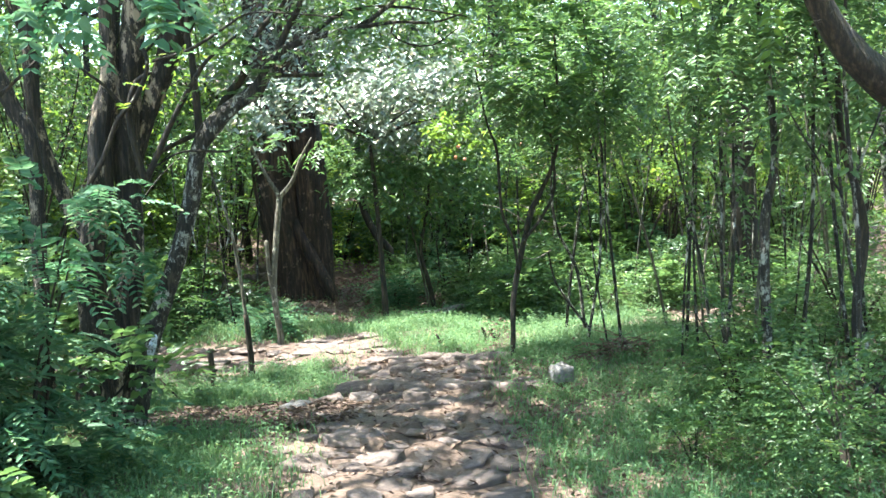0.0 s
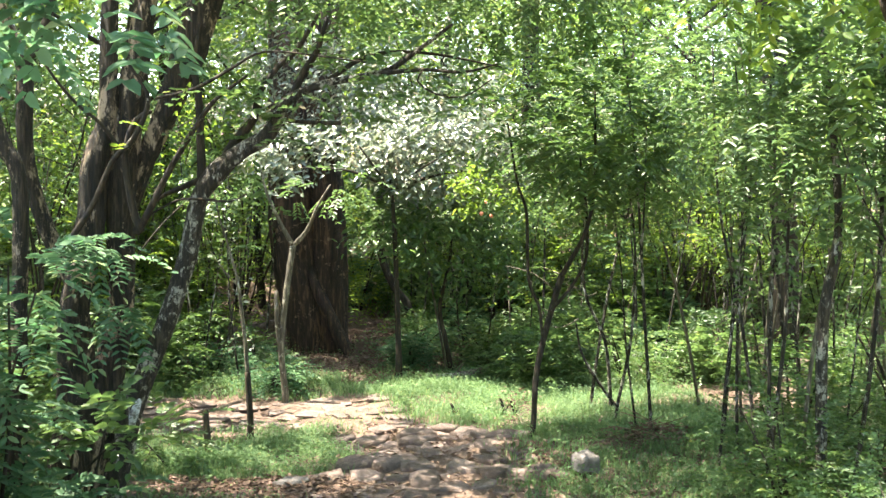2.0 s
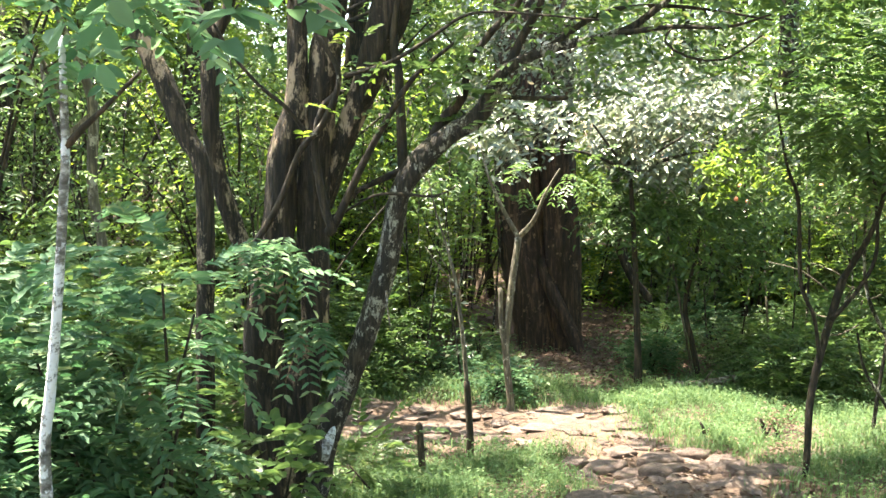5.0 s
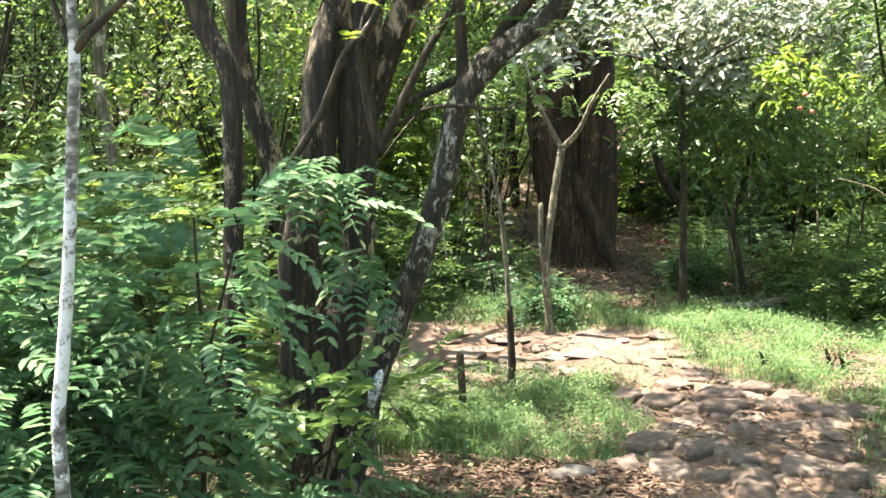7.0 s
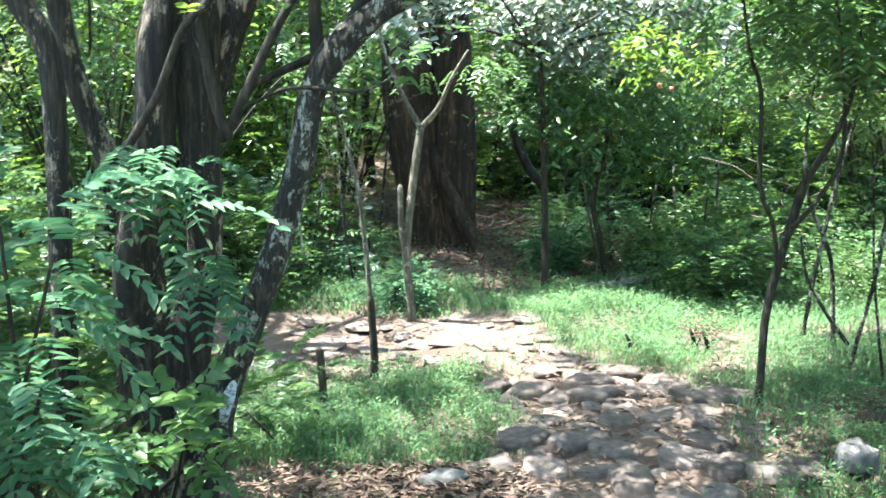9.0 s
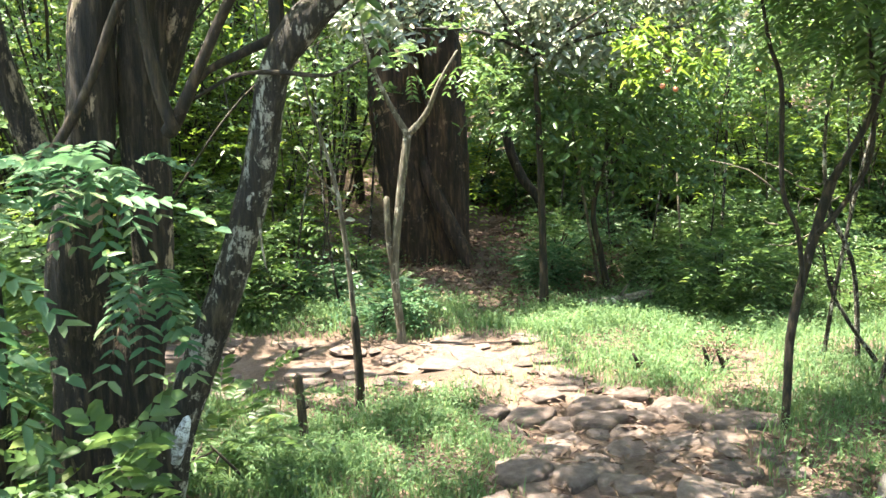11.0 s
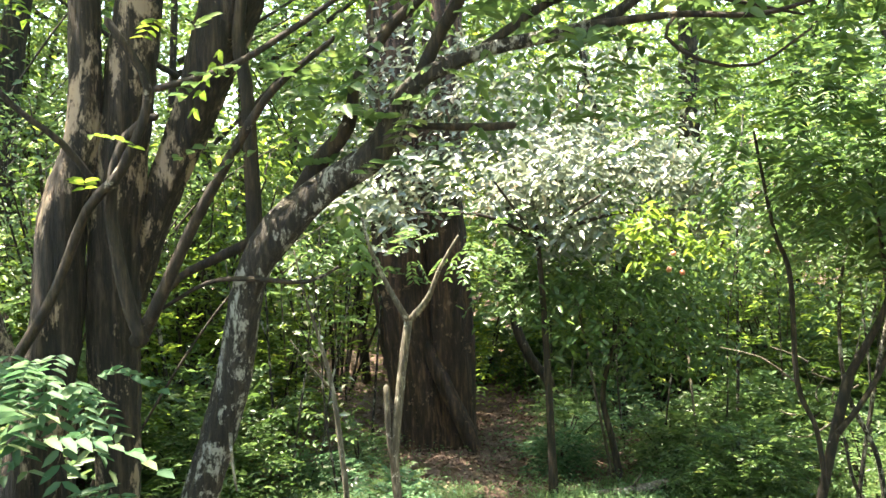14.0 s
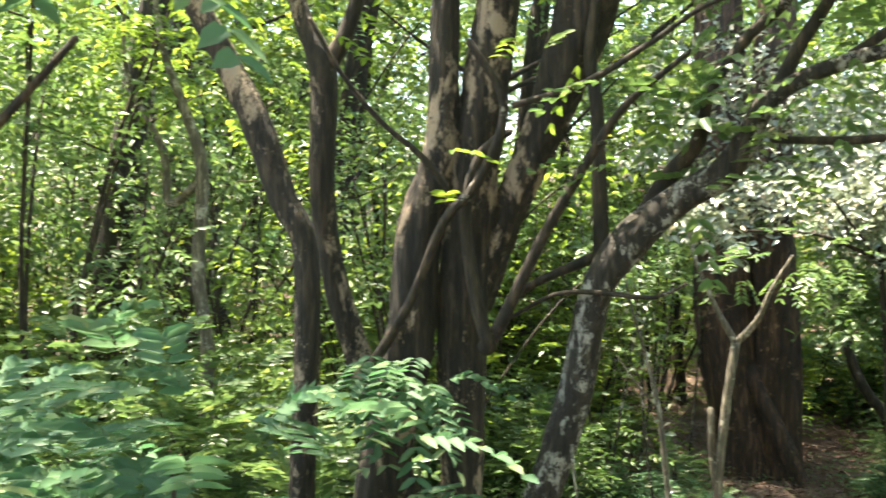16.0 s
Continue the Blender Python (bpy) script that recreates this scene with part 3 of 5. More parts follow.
# twin dark stems beside it
for nodes, extra, lab in ((STEM_E, STEM_E2, "dark slender tree with flaked pale bark patches, forked high up"), (STEM_F, None, "dark slender leaning tree with lichen spots")):
    tr = thing("tree", base_of(nodes), lab, "tree")
    limb("trunk", foot(nodes), BARK_MAIN, tr, sides=12, step=0.04, seed=5)
    if extra:
        limb("branch", extra, BARK_DARK, tr, sides=10, step=0.04, seed=6)
    e = nodes[-1]
    p, o = clumps(g, (e[0] - 0.3, e[1] + 0.3, e[2] + 0.7), (1.3, 1.2, 0.6), 22, 12, 0.25)
    k = ~in_gap(p)
    arrays_part("crown", *pinnate(g, p[k], o[k], 0.22, 6, 0.065, 0.4), LEAF_LIME, tr)

# the leaning tree over the path
lean = thing("leaning_tree", base_of(LEAN), "leaning grey-barked tree with lichen blotches arching over the grass", "tree")
limb("trunk", foot(LEAN), BARK_GREY, lean, sides=24, step=0.03, rough=0.05, seed=9)
for nodes in (LEAN_UP, LEAN_MID, LEAN_FORK, LEAN_GREY, LEAN_ARM, LEAN_STUB, LEAN_LONG, ARC):
    limb("branch", nodes, BARK_DARK, lean, sides=8, step=0.04, rough=0.04, seed=12)
limb("branch", [(-0.02, 6.05, 2.28, 0.014), (0.2, 6.1, 2.42, 0.011), (0.5, 6.2, 2.45, 0.008), (0.9, 6.3, 2.40, 0.004)], BARK_DARK, lean, sides=7)
limb("vine", [(0.46, 5.97, 2.34, 0.005), (0.43, 5.95, 2.28, 0.005), (0.52, 5.95, 2.22, 0.005), (0.66, 5.96, 2.21, 0.004), (0.8, 5.96, 2.3, 0.003)], BARK_DARK, lean, sides=6)
tips = [(-0.1, 6.0, 2.36), (0.1, 6.0, 2.3), (0.28, 5.95, 2.26), (0.4, 5.95, 2.4), (-0.3, 6.0, 2.15), (-0.28, 6.0, 2.02), (-0.4, 6.05, 2.2), (0.05, 6.0, 2.5), (0.6, 6.0, 2.5), (-0.5, 6.0, 2.1), (0.35, 5.95, 2.33)]
v1 = sprig_crown(g, tips, 7, 0.10, 0.16, 5, 0.055, 0.45, 0.5)
# upper clumps above the view, added to shade the path and the grass beside it
p, o = clumps(g, (0.45, 6.8, 3.2), (1.6, 1.5, 0.45), 125, 12, 0.22)
k = ~in_gap(p)
arrays_part("crown", *joined([v1, pinnate(g, p[k], o[k], 0.2, 6, 0.06, 0.4)]), LEAF, lean, "pinnate foliage hanging from the arching branches")

limb("dead_twig", [(-0.716, 6.12, 1.263, 0.006), (-0.704, 6.08, 1.192, 0.005), (-0.691, 6.07, 1.12, 0.003)], BARK_PALE, lean, "pale hanging dead twig", sides=6, step=0.03)
limb("pale_scar", [(-0.996, 6.12, 0.512, 0.013), (-0.981, 6.11, 0.582, 0.024), (-0.956, 6.12, 0.652, 0.012)], BARK_LICHEN, lean, "whitish scar near the trunk's foot", sides=9, step=0.03, rough=0.12, seed=14)

# crooked slim tree behind the bushes
CROOK = [(-0.06 + -2.838, 8.0, 1.03, 0.034)] + [(x, 8.0, z, r) for x, z, r in ((-2.905, 1.312, 0.034), (-2.956, 1.654, 0.034), (-2.934, 2.169, 0.032), (-3.027, 2.457, 0.026), (-3.16, 2.779, 0.02), (-3.229, 3.158, 0.012))]
CROOK_ARM = [(x, 8.0, z, r) for x, z, r in ((-2.94, 2.112, 0.024), (-3.121, 1.998, 0.022), (-3.156, 2.258, 0.02), (-3.375, 2.671, 0.014), (-3.395, 3.052, 0.008))]
crook = thing("crooked_tree", base_of(CROOK), "slim crooked tree with peeling pinkish-grey bark behind the bushes", "tree")
limb("trunk", foot(CROOK), BARK_PALE, crook, sides=10, step=0.05, rough=0.07, seed=15)
limb("branch", CROOK_ARM, BARK_PALE, crook, sides=8, step=0.05, rough=0.07, seed=16)
p, o = clumps(g, (CROOK[-1][0], 8.2, 3.0), (0.9, 0.6, 0.4), 18, 9, 0.18)
arrays_part("crown", *pinnate(g, p, o, 0.2, 6, 0.06, 0.42), LEAF_LIME, crook)

# lichen-banded sapling
lic = thing("sapling", base_of(LICHEN), "thin sapling with pale lichen-banded bark among the bushes", "tree")
limb("trunk", foot(LICHEN[:6]) + [(-1.27, 4.41, 2.15, 0.009)], BARK_LICHEN, lic, sides=10, step=0.03, rough=0.05, seed=21)
limb("branch", LICHEN[5:], BARK_DARK, lic, sides=7, seed=24)
limb("branch", LICHEN2, BARK_GREY, lic, sides=8, seed=22)
arrays_part("crown", *sprig_crown(g, [(-1.4, 4.4, 2.25), (-1.3, 4.4, 2.2), (-0.88, 4.2, 2.2), (-0.97, 4.25, 2.24), (-1.08, 4.3, 2.2), (-1.2, 4.3, 2.2)], 4, 0.06, 0.16, 6, 0.055, 0.45), LEAF_BLUE, lic)

# young tree with a dark foot and pale top; cut stake beside it
sap = thing("sapling", base_of(SAP2), "thin young tree, dark at the foot and pale higher up", "tree")
limb("trunk", foot(SAP2), BARK_DARK, sap, sides=9, step=0.03, seed=31)
sap_stem = limb("stem", SAP2_TOP, BARK_PALE, sap, "pale peeling upper stem", sides=8, step=0.03, rough=0.08, seed=32)
limb("twig", [(-0.70, 8.5, 1.0, 0.006), (-0.80, 8.48, 1.12, 0.005), (-0.90, 8.46, 1.26, 0.003)], BARK_PALE, sap_stem, sides=6)
arrays_part("leaves", *broad(g, np.array(SAP2_TOP)[g.integers(1, 6, 40), :3] + g.normal(0, 0.05, (40, 3)), 0.05, 0.5), LEAF_SHEEN, sap)
STAKE = [(a, b - 0.1, c + 0.02, r) for a, b, c, r in STAKE]
stake = thing("stake", base_of(STAKE), "cut wooden stake standing in the grass", "stake")
post = limb("post", foot(STAKE), WOOD, stake, sides=9, step=0.03, rough=0.06, seed=33)
limb("stub", [(-0.853, 7.99, 0.02, 0.008), (-0.82, 7.97, 0.05, 0.006)], WOOD, post, sides=6)

# pale forked small tree
fk = thing("forked_tree", base_of(FORK), "small pale-barked tree forking at head height", "tree")
limb("trunk", foot(FORK), BARK_PALE, fk, sides=10, step=0.04, rough=0.07, seed=41)
for nodes in (FORK_L, FORK_R, FORK_STUB):
    limb("branch", nodes, BARK_PALE, fk, sides=8, step=0.04, rough=0.07, seed=42)
p, o = clumps(g, (-0.1, 9.6, 1.74), (0.45, 0.25, 0.16), 6, 5, 0.09)
arrays_part("crown", *pinnate(g, p, o, 0.16, 6, 0.055, 0.35), LEAF, fk)

# the big old trunk behind
big = thing("big_tree", base_of(BIG_L), "massive old tree with twin reddish-brown trunks and a buttress root", "tree")
limb("trunk", foot(BIG_L) + [(-0.6, 12.5, 4.2, 0.19)], BARK_RED, big, sides=30, step=0.06, rough=0.05, seed=51, flare=0.25)
limb("trunk", foot(BIG_R) + [(-0.1, 12.4, 4.2, 0.15)], BARK_RED, big, sides=28, step=0.06, rough=0.05, seed=52, flare=0.3)
limb("buttress_root", foot(BIG_BUT)[:-1] + [(-0.3, 12.25, 0.8, 0.07), (-0.36, 12.4, 1.1, 0.05)], BARK_RED, big, sides=12, step=0.05, rough=0.06, seed=53)
p, o = clumps(g, (-0.6, 13.2, 5.6), (3.2, 2.2, 1.6), 46, 12, 0.35)
k = ~in_gap(p)
arrays_part("crown", *pinnate(g, p[k], o[k], 0.3, 6, 0.1, 0.4), LEAF_DEEP, big)

# glossy-leaved tree whose leaves catch the sun; part of that white is in their colour
sil = thing("glossy_tree", (0.5, 10.9, float(ground_z(0.5, 10.9))), "spreading tree with glossy leaves, paled in colour for their white flash in the sun", "tree")
limb("trunk", [(a, b, c, r * 0.55) for a, b, c, r in foot(BTRUNK) + [(0.5, 10.5, 1.8, 0.03)]], BARK_DARK, sil, sides=10, seed=61)
limb("trunk", [(a, b, c, r * 0.7) for a, b, c, r in foot(DARK_T)], BARK_DARK, sil, sides=10, seed=62)
for q in ((-0.3, 10.2, 1.9), (0.2, 10.2, 2.1), (0.9, 10.2, 2.0), (1.5, 10.3, 1.9)):
    limb("branch", [(0.51, 10.5, 1.72, 0.016), (q[0] * 0.5 + 0.27, 10.35, 1.88, 0.012), (*q, 0.008)], BARK_DARK, sil, sides=7, seed=63)
p1, _ = clumps(g, (1.0, 10.45, 2.05), (0.92, 0.42, 0.52), 230, 27, 0.12)
p2, _ = clumps(g, (-0.35, 10.3, 2.0), (0.55, 0.35, 0.34), 60, 20, 0.11)
p3, _ = clumps(g, (0.6, 11.5, 2.8), (1.4, 0.45, 0.45), 70, 20, 0.16)
for q in (p1, p2):
    q[:, 1] += 1.1 * (q[:, 2] - 1.95)
p5, _ = clumps(g, (-0.35, 11.5, 2.7), (1.0, 0.3, 0.85), 90, 20, 0.13)
pp = np.vstack([p1, p2, p3, p5])
pp = pp[~in_gap(pp, False)]
arrays_part("crown", *broad(g, pp, 0.076, 0.45, 0.7, 0.45, fine=True, out_of=(0.5, 12.0, 0), turn=0.55), LEAF_SHEEN, sil, "glossy leathery leaves")
# lower boughs take the darker leaf colour, painting in the shade below the crown
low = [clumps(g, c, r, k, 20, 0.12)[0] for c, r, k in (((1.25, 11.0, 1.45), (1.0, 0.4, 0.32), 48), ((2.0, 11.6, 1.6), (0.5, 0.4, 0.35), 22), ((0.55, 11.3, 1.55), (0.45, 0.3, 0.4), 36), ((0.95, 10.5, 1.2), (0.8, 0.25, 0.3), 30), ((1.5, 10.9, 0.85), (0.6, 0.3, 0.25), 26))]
arrays_part("shade_dark_foliage", *broad(g, np.vstack(low), 0.075, 0.42, 0.7, 0.45, fine=True, out_of=(0.8, 12.3, 0)), LEAF_DEEP, sil, "dark green shaded leaves on the lower boughs")
p4, _ = clumps(g, (1.3, 10.1, 1.75), (0.34, 0.2, 0.24), 18, 20, 0.07)
arrays_part("young_leaves", *broad(g, p4, 0.08, 0.4, 0.6), LEAF_LIME, sil, "fresh yellow-green leaves")
for q in ((1.27, 9.85, 1.52), (1.36, 9.87, 1.50), (1.3, 9.85, 1.62), (1.9, 9.9, 1.62)):
    bm = bmesh.new()
    bmesh.ops.create_icosphere(bm, subdivisions=2, radius=0.018)
    bmesh.ops.translate(bm, verts=bm.verts, vec=Vector(q) - sil.location)
    me = bpy.data.meshes.new("fruit")
    bm.to_mesh(me)
    bm.free()
    finish("fruit", me, FRUIT, sil, "small reddish fruit")

# slim trees on the other side of the path
rt = thing("young_tree", base_of(RT), "slender dark young tree branching into a leafy crown", "tree")
limb("trunk", foot(RT), BARK_DARK, rt, sides=10, step=0.04, rough=0.05, seed=71)
for nodes in (RT_R, RT_L, RT_M):
    limb("branch", nodes, BARK_DARK, rt, sides=8, step=0.04, seed=72)
p, o = clumps(g, (1.62, 7.7, 2.22), (0.62, 0.5, 0.42), 40, 9, 0.15)
arrays_part("crown", *pinnate(g, p, o, 0.2, 7, 0.065, 0.36, fine=True), LEAF_DEEP, rt, "feathery dark green pinnate crown")


def slim_tree(limbs, label, crown_at, radii, n, material, leaf=0.06, bark=BARK_DARK, seed=1, name="young_tree", thick=1.0):
    limbs = [[(a, b, c, r * thick) for a, b, c, r in nodes] for nodes in limbs]
    tr = thing(name, base_of(limbs[0]), label, "tree")
    limb("trunk", foot(limbs[0]), bark, tr, sides=8, step=0.05, rough=0.06, seed=seed)
    for nodes in limbs[1:]:
        limb("branch", nodes, bark, tr, sides=7, step=0.05, seed=seed + 1)
    h = np.random.default_rng(seed)
    p, o = clumps(h, crown_at, radii, n, 9, 0.16)
    k = ~in_gap(p)
    arrays_part("crown", *pinnate(h, p[k], o[k], 0.2, 6, leaf, 0.38), material, tr)
    return tr


slim_tree([RS1, RS2], "slim crooked tree with several stems at the thicket's edge", (2.1, 8.3, 2.0), (0.6, 0.5, 0.5), 30, LEAF, seed=81, bark=BARK_GREY, thick=0.5)
rs3 = slim_tree([RS3], "slim grey upright sapling in the thicket", (2.5, 9.2, 2.4), (0.6, 0.6, 0.6), 24, LEAF, seed=82, bark=BARK_GREY, thick=0.42)
slim_tree([RS4], "slim crooked sapling with a leafy top", (2.15, 8.9, 2.1), (0.55, 0.5, 0.5), 26, LEAF_DEEP, seed=83, thick=0.42, bark=BARK_GREY)
slim_tree([RP], "thin grey pole-like tree at the edge of the thicket", (2.2, 5.6, 2.5), (0.6, 0.5, 0.5), 26, LEAF, bark=BARK_GREY, seed=84)
slim_tree([RP2], "thin dark sapling among cane stems", (2.6, 5.6, 2.2), (0.6, 0.5, 0.5), 30, LEAF, seed=85)
slim_tree([THIN3], "thin crooked understorey sapling", (0.95, 11.0, 1.4), (0.5, 0.4, 0.4), 20, LEAF, seed=86)
near = thing("overhanging_tree", (2.6, 3.6, float(ground_z(2.6, 3.6))), "dark tree beside the path whose bough hangs over it", "tree")
limb("trunk", [(2.6, 3.6, 0.0, 0.11), (2.5, 3.7, 0.9, 0.10), (2.2, 3.8, 1.55, 0.085)] + RBRANCH, BARK_DARK, near, sides=14, step=0.04, seed=91)
p, o = clumps(g, (1.5, 3.9, 3.1), (1.2, 1.0, 0.6), 44, 11, 0.22)
arrays_part("crown", *pinnate(g, p, o, 0.22, 6, 0.065, 0.4), LEAF_LIME, near)

# bough that hangs low over the start of the walk
over = thing("overhanging_tree", (-2.7, 2.8, float(ground_z(-2.7, 2.8))), "slim tree whose leafy bough hangs low over the path", "tree")
limb("trunk", [(-2.7, 2.8, 0.0, 0.06), (-2.65, 2.85, 1.2, 0.05), (-2.5, 2.95, 2.3, 0.04), (-2.2, 3.1, 3.0, 0.03)], BARK_GREY, over, sides=10, step=0.06, seed=93)
bough = limb("bough", [(-2.2, 3.1, 3.0, 0.025), (-1.4, 3.3, 2.85, 0.016), (-0.85, 3.4, 2.5, 0.010), (-0.55, 3.4, 2.22, 0.005)], BARK_DARK, over, sides=8, step=0.05, seed=94)
q = np.array([(-0.72, 3.42, 2.17), (-0.6, 3.4, 2.18), (-0.5, 3.38, 2.17), (-0.42, 3.42, 2.16), (-0.66, 3.4, 2.23), (-0.55, 3.4, 2.25), (-0.78, 3.4, 2.3), (-0.9, 3.42, 2.4)])
q = np.repeat(q, 3, 0) + g.normal(0, 0.035, (24, 3))
arrays_part("leaves", *pinnate(g, q, g.normal(0, 1, q.shape) * [1, 1, 0.3] + [0, 0, -0.25], 0.12, 4, 0.07, 0.5, 0.6, fine=True), LEAF_BLUE, over, "soft blue-green hanging leaves")

h = np.random.default_rng(17)
for _ in range(9):
    q = np.array([h.uniform(1.75, 2.15), h.uniform(8.9, 9.1), h.uniform(0.7, 1.1)])
    e = q + np.array([h.uniform(-0.45, 0.35), h.uniform(-0.1, 0.1), h.uniform(-0.15, 0.25)])
    limb("dead_twig", [(*q, 0.006), (*((q + e) / 2 + h.normal(0, 0.03, 3)), 0.0045), (*e, 0.002)], BARK_PALE, rs3, "bare pale dead twig", sides=5, step=0.08)

# ---------------------------------------------------------------- bushes near the path
g = np.random.default_rng(23)


def bush(at, cells, label, material, rachis=0.24, pairs=7, leaf=0.055, width=0.42, stems=7, name="bush", seed=0, per=10, spread=0.13, droop=0.35):
    """A bush: stems from one foot and compound leaves in clumps. cells: centre, radii, count."""
    h = np.random.default_rng(seed)
    ob = thing(name, (at[0], at[1], float(ground_z(*at))), label, "bush")
    vs = []
    for c, r, n in cells:
        p, o = clumps(h, c, r, n, per, spread)
        p[:, 2] = np.maximum(p[:, 2], ground_z(p[:, 0], p[:, 1]) + 0.05)
        vs.append(pinnate(h, p, o + [0, 0, 0.25], rachis, pairs, leaf, width, droop, fine=True))
    arrays_part("foliage", *joined(vs), material, ob)
    for s in range(stems):
        c, r, n = cells[s % len(cells)]
        q = np.array(c) + h.uniform(-0.6, 0.6, 3) * np.array(r)
        b = np.array([at[0] + h.normal(0, 0.08), at[1] + h.normal(0, 0.08), float(ground_z(*at)) - 0.05])
        m = (b + q) / 2 + h.normal(0, 0.05, 3)
        limb("stem", [(*b, 0.011), (*m, 0.008), (*q, 0.004)], BARK_DARK, ob, sides=6, step=0.08, seed=s)
    return ob


bush((-1.45, 5.2), [((-1.62, 4.9, 0.72), (0.30, 0.33, 0.45), 30), ((-1.27, 5.3, 0.26), (0.24, 0.22, 0.18), 18), ((-1.75, 4.8, 1.05), (0.28, 0.28, 0.32), 16), ((-1.15, 4.9, 1.423), (0.14, 0.14, 0.16), 3), ((-1.189, 4.9, 1.228), (0.16, 0.14, 0.14), 4)],
     "dense bush of blue-green compound leaves beside the old tree", LEAF_BLUE, seed=1, leaf=0.06, rachis=0.2, pairs=8, width=0.38, droop=0.55, stems=9, per=9)
bush((-2.2, 5.3), [((-2.1, 5.2, 0.85), (0.5, 0.45, 0.65), 40), ((-2.8, 5.5, 0.9), (0.5, 0.5, 0.7), 30)],
     "tall bush of blue-green compound leaves", LEAF_BLUE, seed=2, leaf=0.064, rachis=0.21, pairs=8, width=0.38, droop=0.5, stems=9)
bush((-1.9, 4.2), [((-1.75, 4.2, 0.40), (0.40, 0.35, 0.35), 22), ((-2.3, 4.4, 0.9), (0.4, 0.4, 0.5), 34)],
     "low leafy bush among weeds", LEAF, seed=3, leaf=0.062, rachis=0.15, pairs=4, width=0.62, droop=0.6, stems=7)
bush((-1.9, 6.6), [((-1.9, 6.7, 0.5), (0.5, 0.4, 0.45), 40), ((-2.6, 7.0, 0.8), (0.6, 0.5, 0.6), 46)],
     "green bush behind the old tree's foot", LEAF, seed=4, leaf=0.06, stems=7)
bush((-1.15, 5.75), [((-1.103, 5.75, 0.672), (0.12, 0.08, 0.07), 2), ((-1.0, 5.75, 0.569), (0.10, 0.08, 0.08), 2)], "small seedling with fresh pale leaves by the leaning trunk", LEAF, seed=5, rachis=0.11, pairs=3, leaf=0.07, width=0.6, stems=4, name="seedling", spread=0.06)
bush((-1.12, 7.1), [((-1.1, 7.1, 0.2), (0.12, 0.12, 0.14), 6)], "small green shrub behind the leaning trunk", LEAF, seed=6, stems=4)
# ---------------------------------------------------------------- thicket of canes
cane = thing("cane", (0, 0, 0), "thin upright stem with few leaves in the thicket", "sapling", "canes in the thicket")
limb("stem", [(0, 0, -0.06, 0.012), (0.02, 0.01, 0.8, 0.010), (-0.02, 0.03, 1.6, 0.0075), (0.05, 0.0, 2.5, 0.005)], BARK_GREY, cane, sides=6, step=0.1, seed=1)
limb("twig", [(0.0, 0.02, 1.1, 0.006), (0.15, 0.05, 1.5, 0.004), (0.22, 0.08, 1.9, 0.002)], BARK_GREY, cane, sides=5, step=0.1)
h = np.random.default_rng(31)
arrays_part("leaves", *sprig_crown(h, [(0.2, 0.08, 1.85), (0.05, 0.0, 2.4), (0.0, 0.05, 1.9), (-0.05, 0, 1.5), (0.1, 0, 2.15)], 5, 0.13, 0.18, 5, 0.06, 0.42), LEAF, cane)
cane2 = thing("cane", (0, 0, 0), "thin slanting dead-looking brown stem in the thicket", "sapling", "canes in the thicket")
limb("stem", [(0, 0, -0.06, 0.012), (0.08, 0.02, 0.7, 0.010), (0.22, 0.0, 1.5, 0.007), (0.3, 0.05, 2.1, 0.004)], BARK_PALE, cane2, sides=6, step=0.1, seed=2)
arrays_part("leaves", *sprig_crown(h, [(0.3, 0.05, 2.1), (0.25, 0, 1.6), (0.1, 0.05, 1.2)], 4, 0.15, 0.16, 5, 0.055, 0.42), LEAF, cane2)
spots = []
for _ in range(42):
    spots.append((h.uniform(2.15, 4.4), h.uniform(4.9, 8.6)))
for _ in range(8):
    spots.append((h.uniform(3.0, 4.8), h.uniform(8.8, 12.0)))
for _ in range(26):
    spots.append((h.uniform(-6.5, -2.3), h.uniform(7.0, 11.0)))
for _ in range(14):
    spots.append((h.uniform(-3.2, 2.0), h.uniform(12.6, 15.5)))
for _ in range(16):
    spots.append((h.uniform(-3.0, -0.7), h.uniform(10.2, 12.6)))
for _ in range(12):
    spots.append((h.uniform(0.9, 3.4), h.uniform(10.8, 13.5)))
for n_, (x, y) in enumerate(spots):
    src = cane if n_ % 3 else cane2
    m = pose(x, y, float(ground_z(x, y)), h.uniform(-9, 9), h.uniform(-9, 9), h.uniform(0, 360)) @ Matrix.Scale(h.uniform(0.7, 1.25), 4)
    if n_ in (0, 1):
        (cane2 if n_ == 0 else cane).matrix_basis = m
    else:
        c = copy_thing(src, m)
        c.scale = m.to_scale()

# ---------------------------------------------------------------- background trees


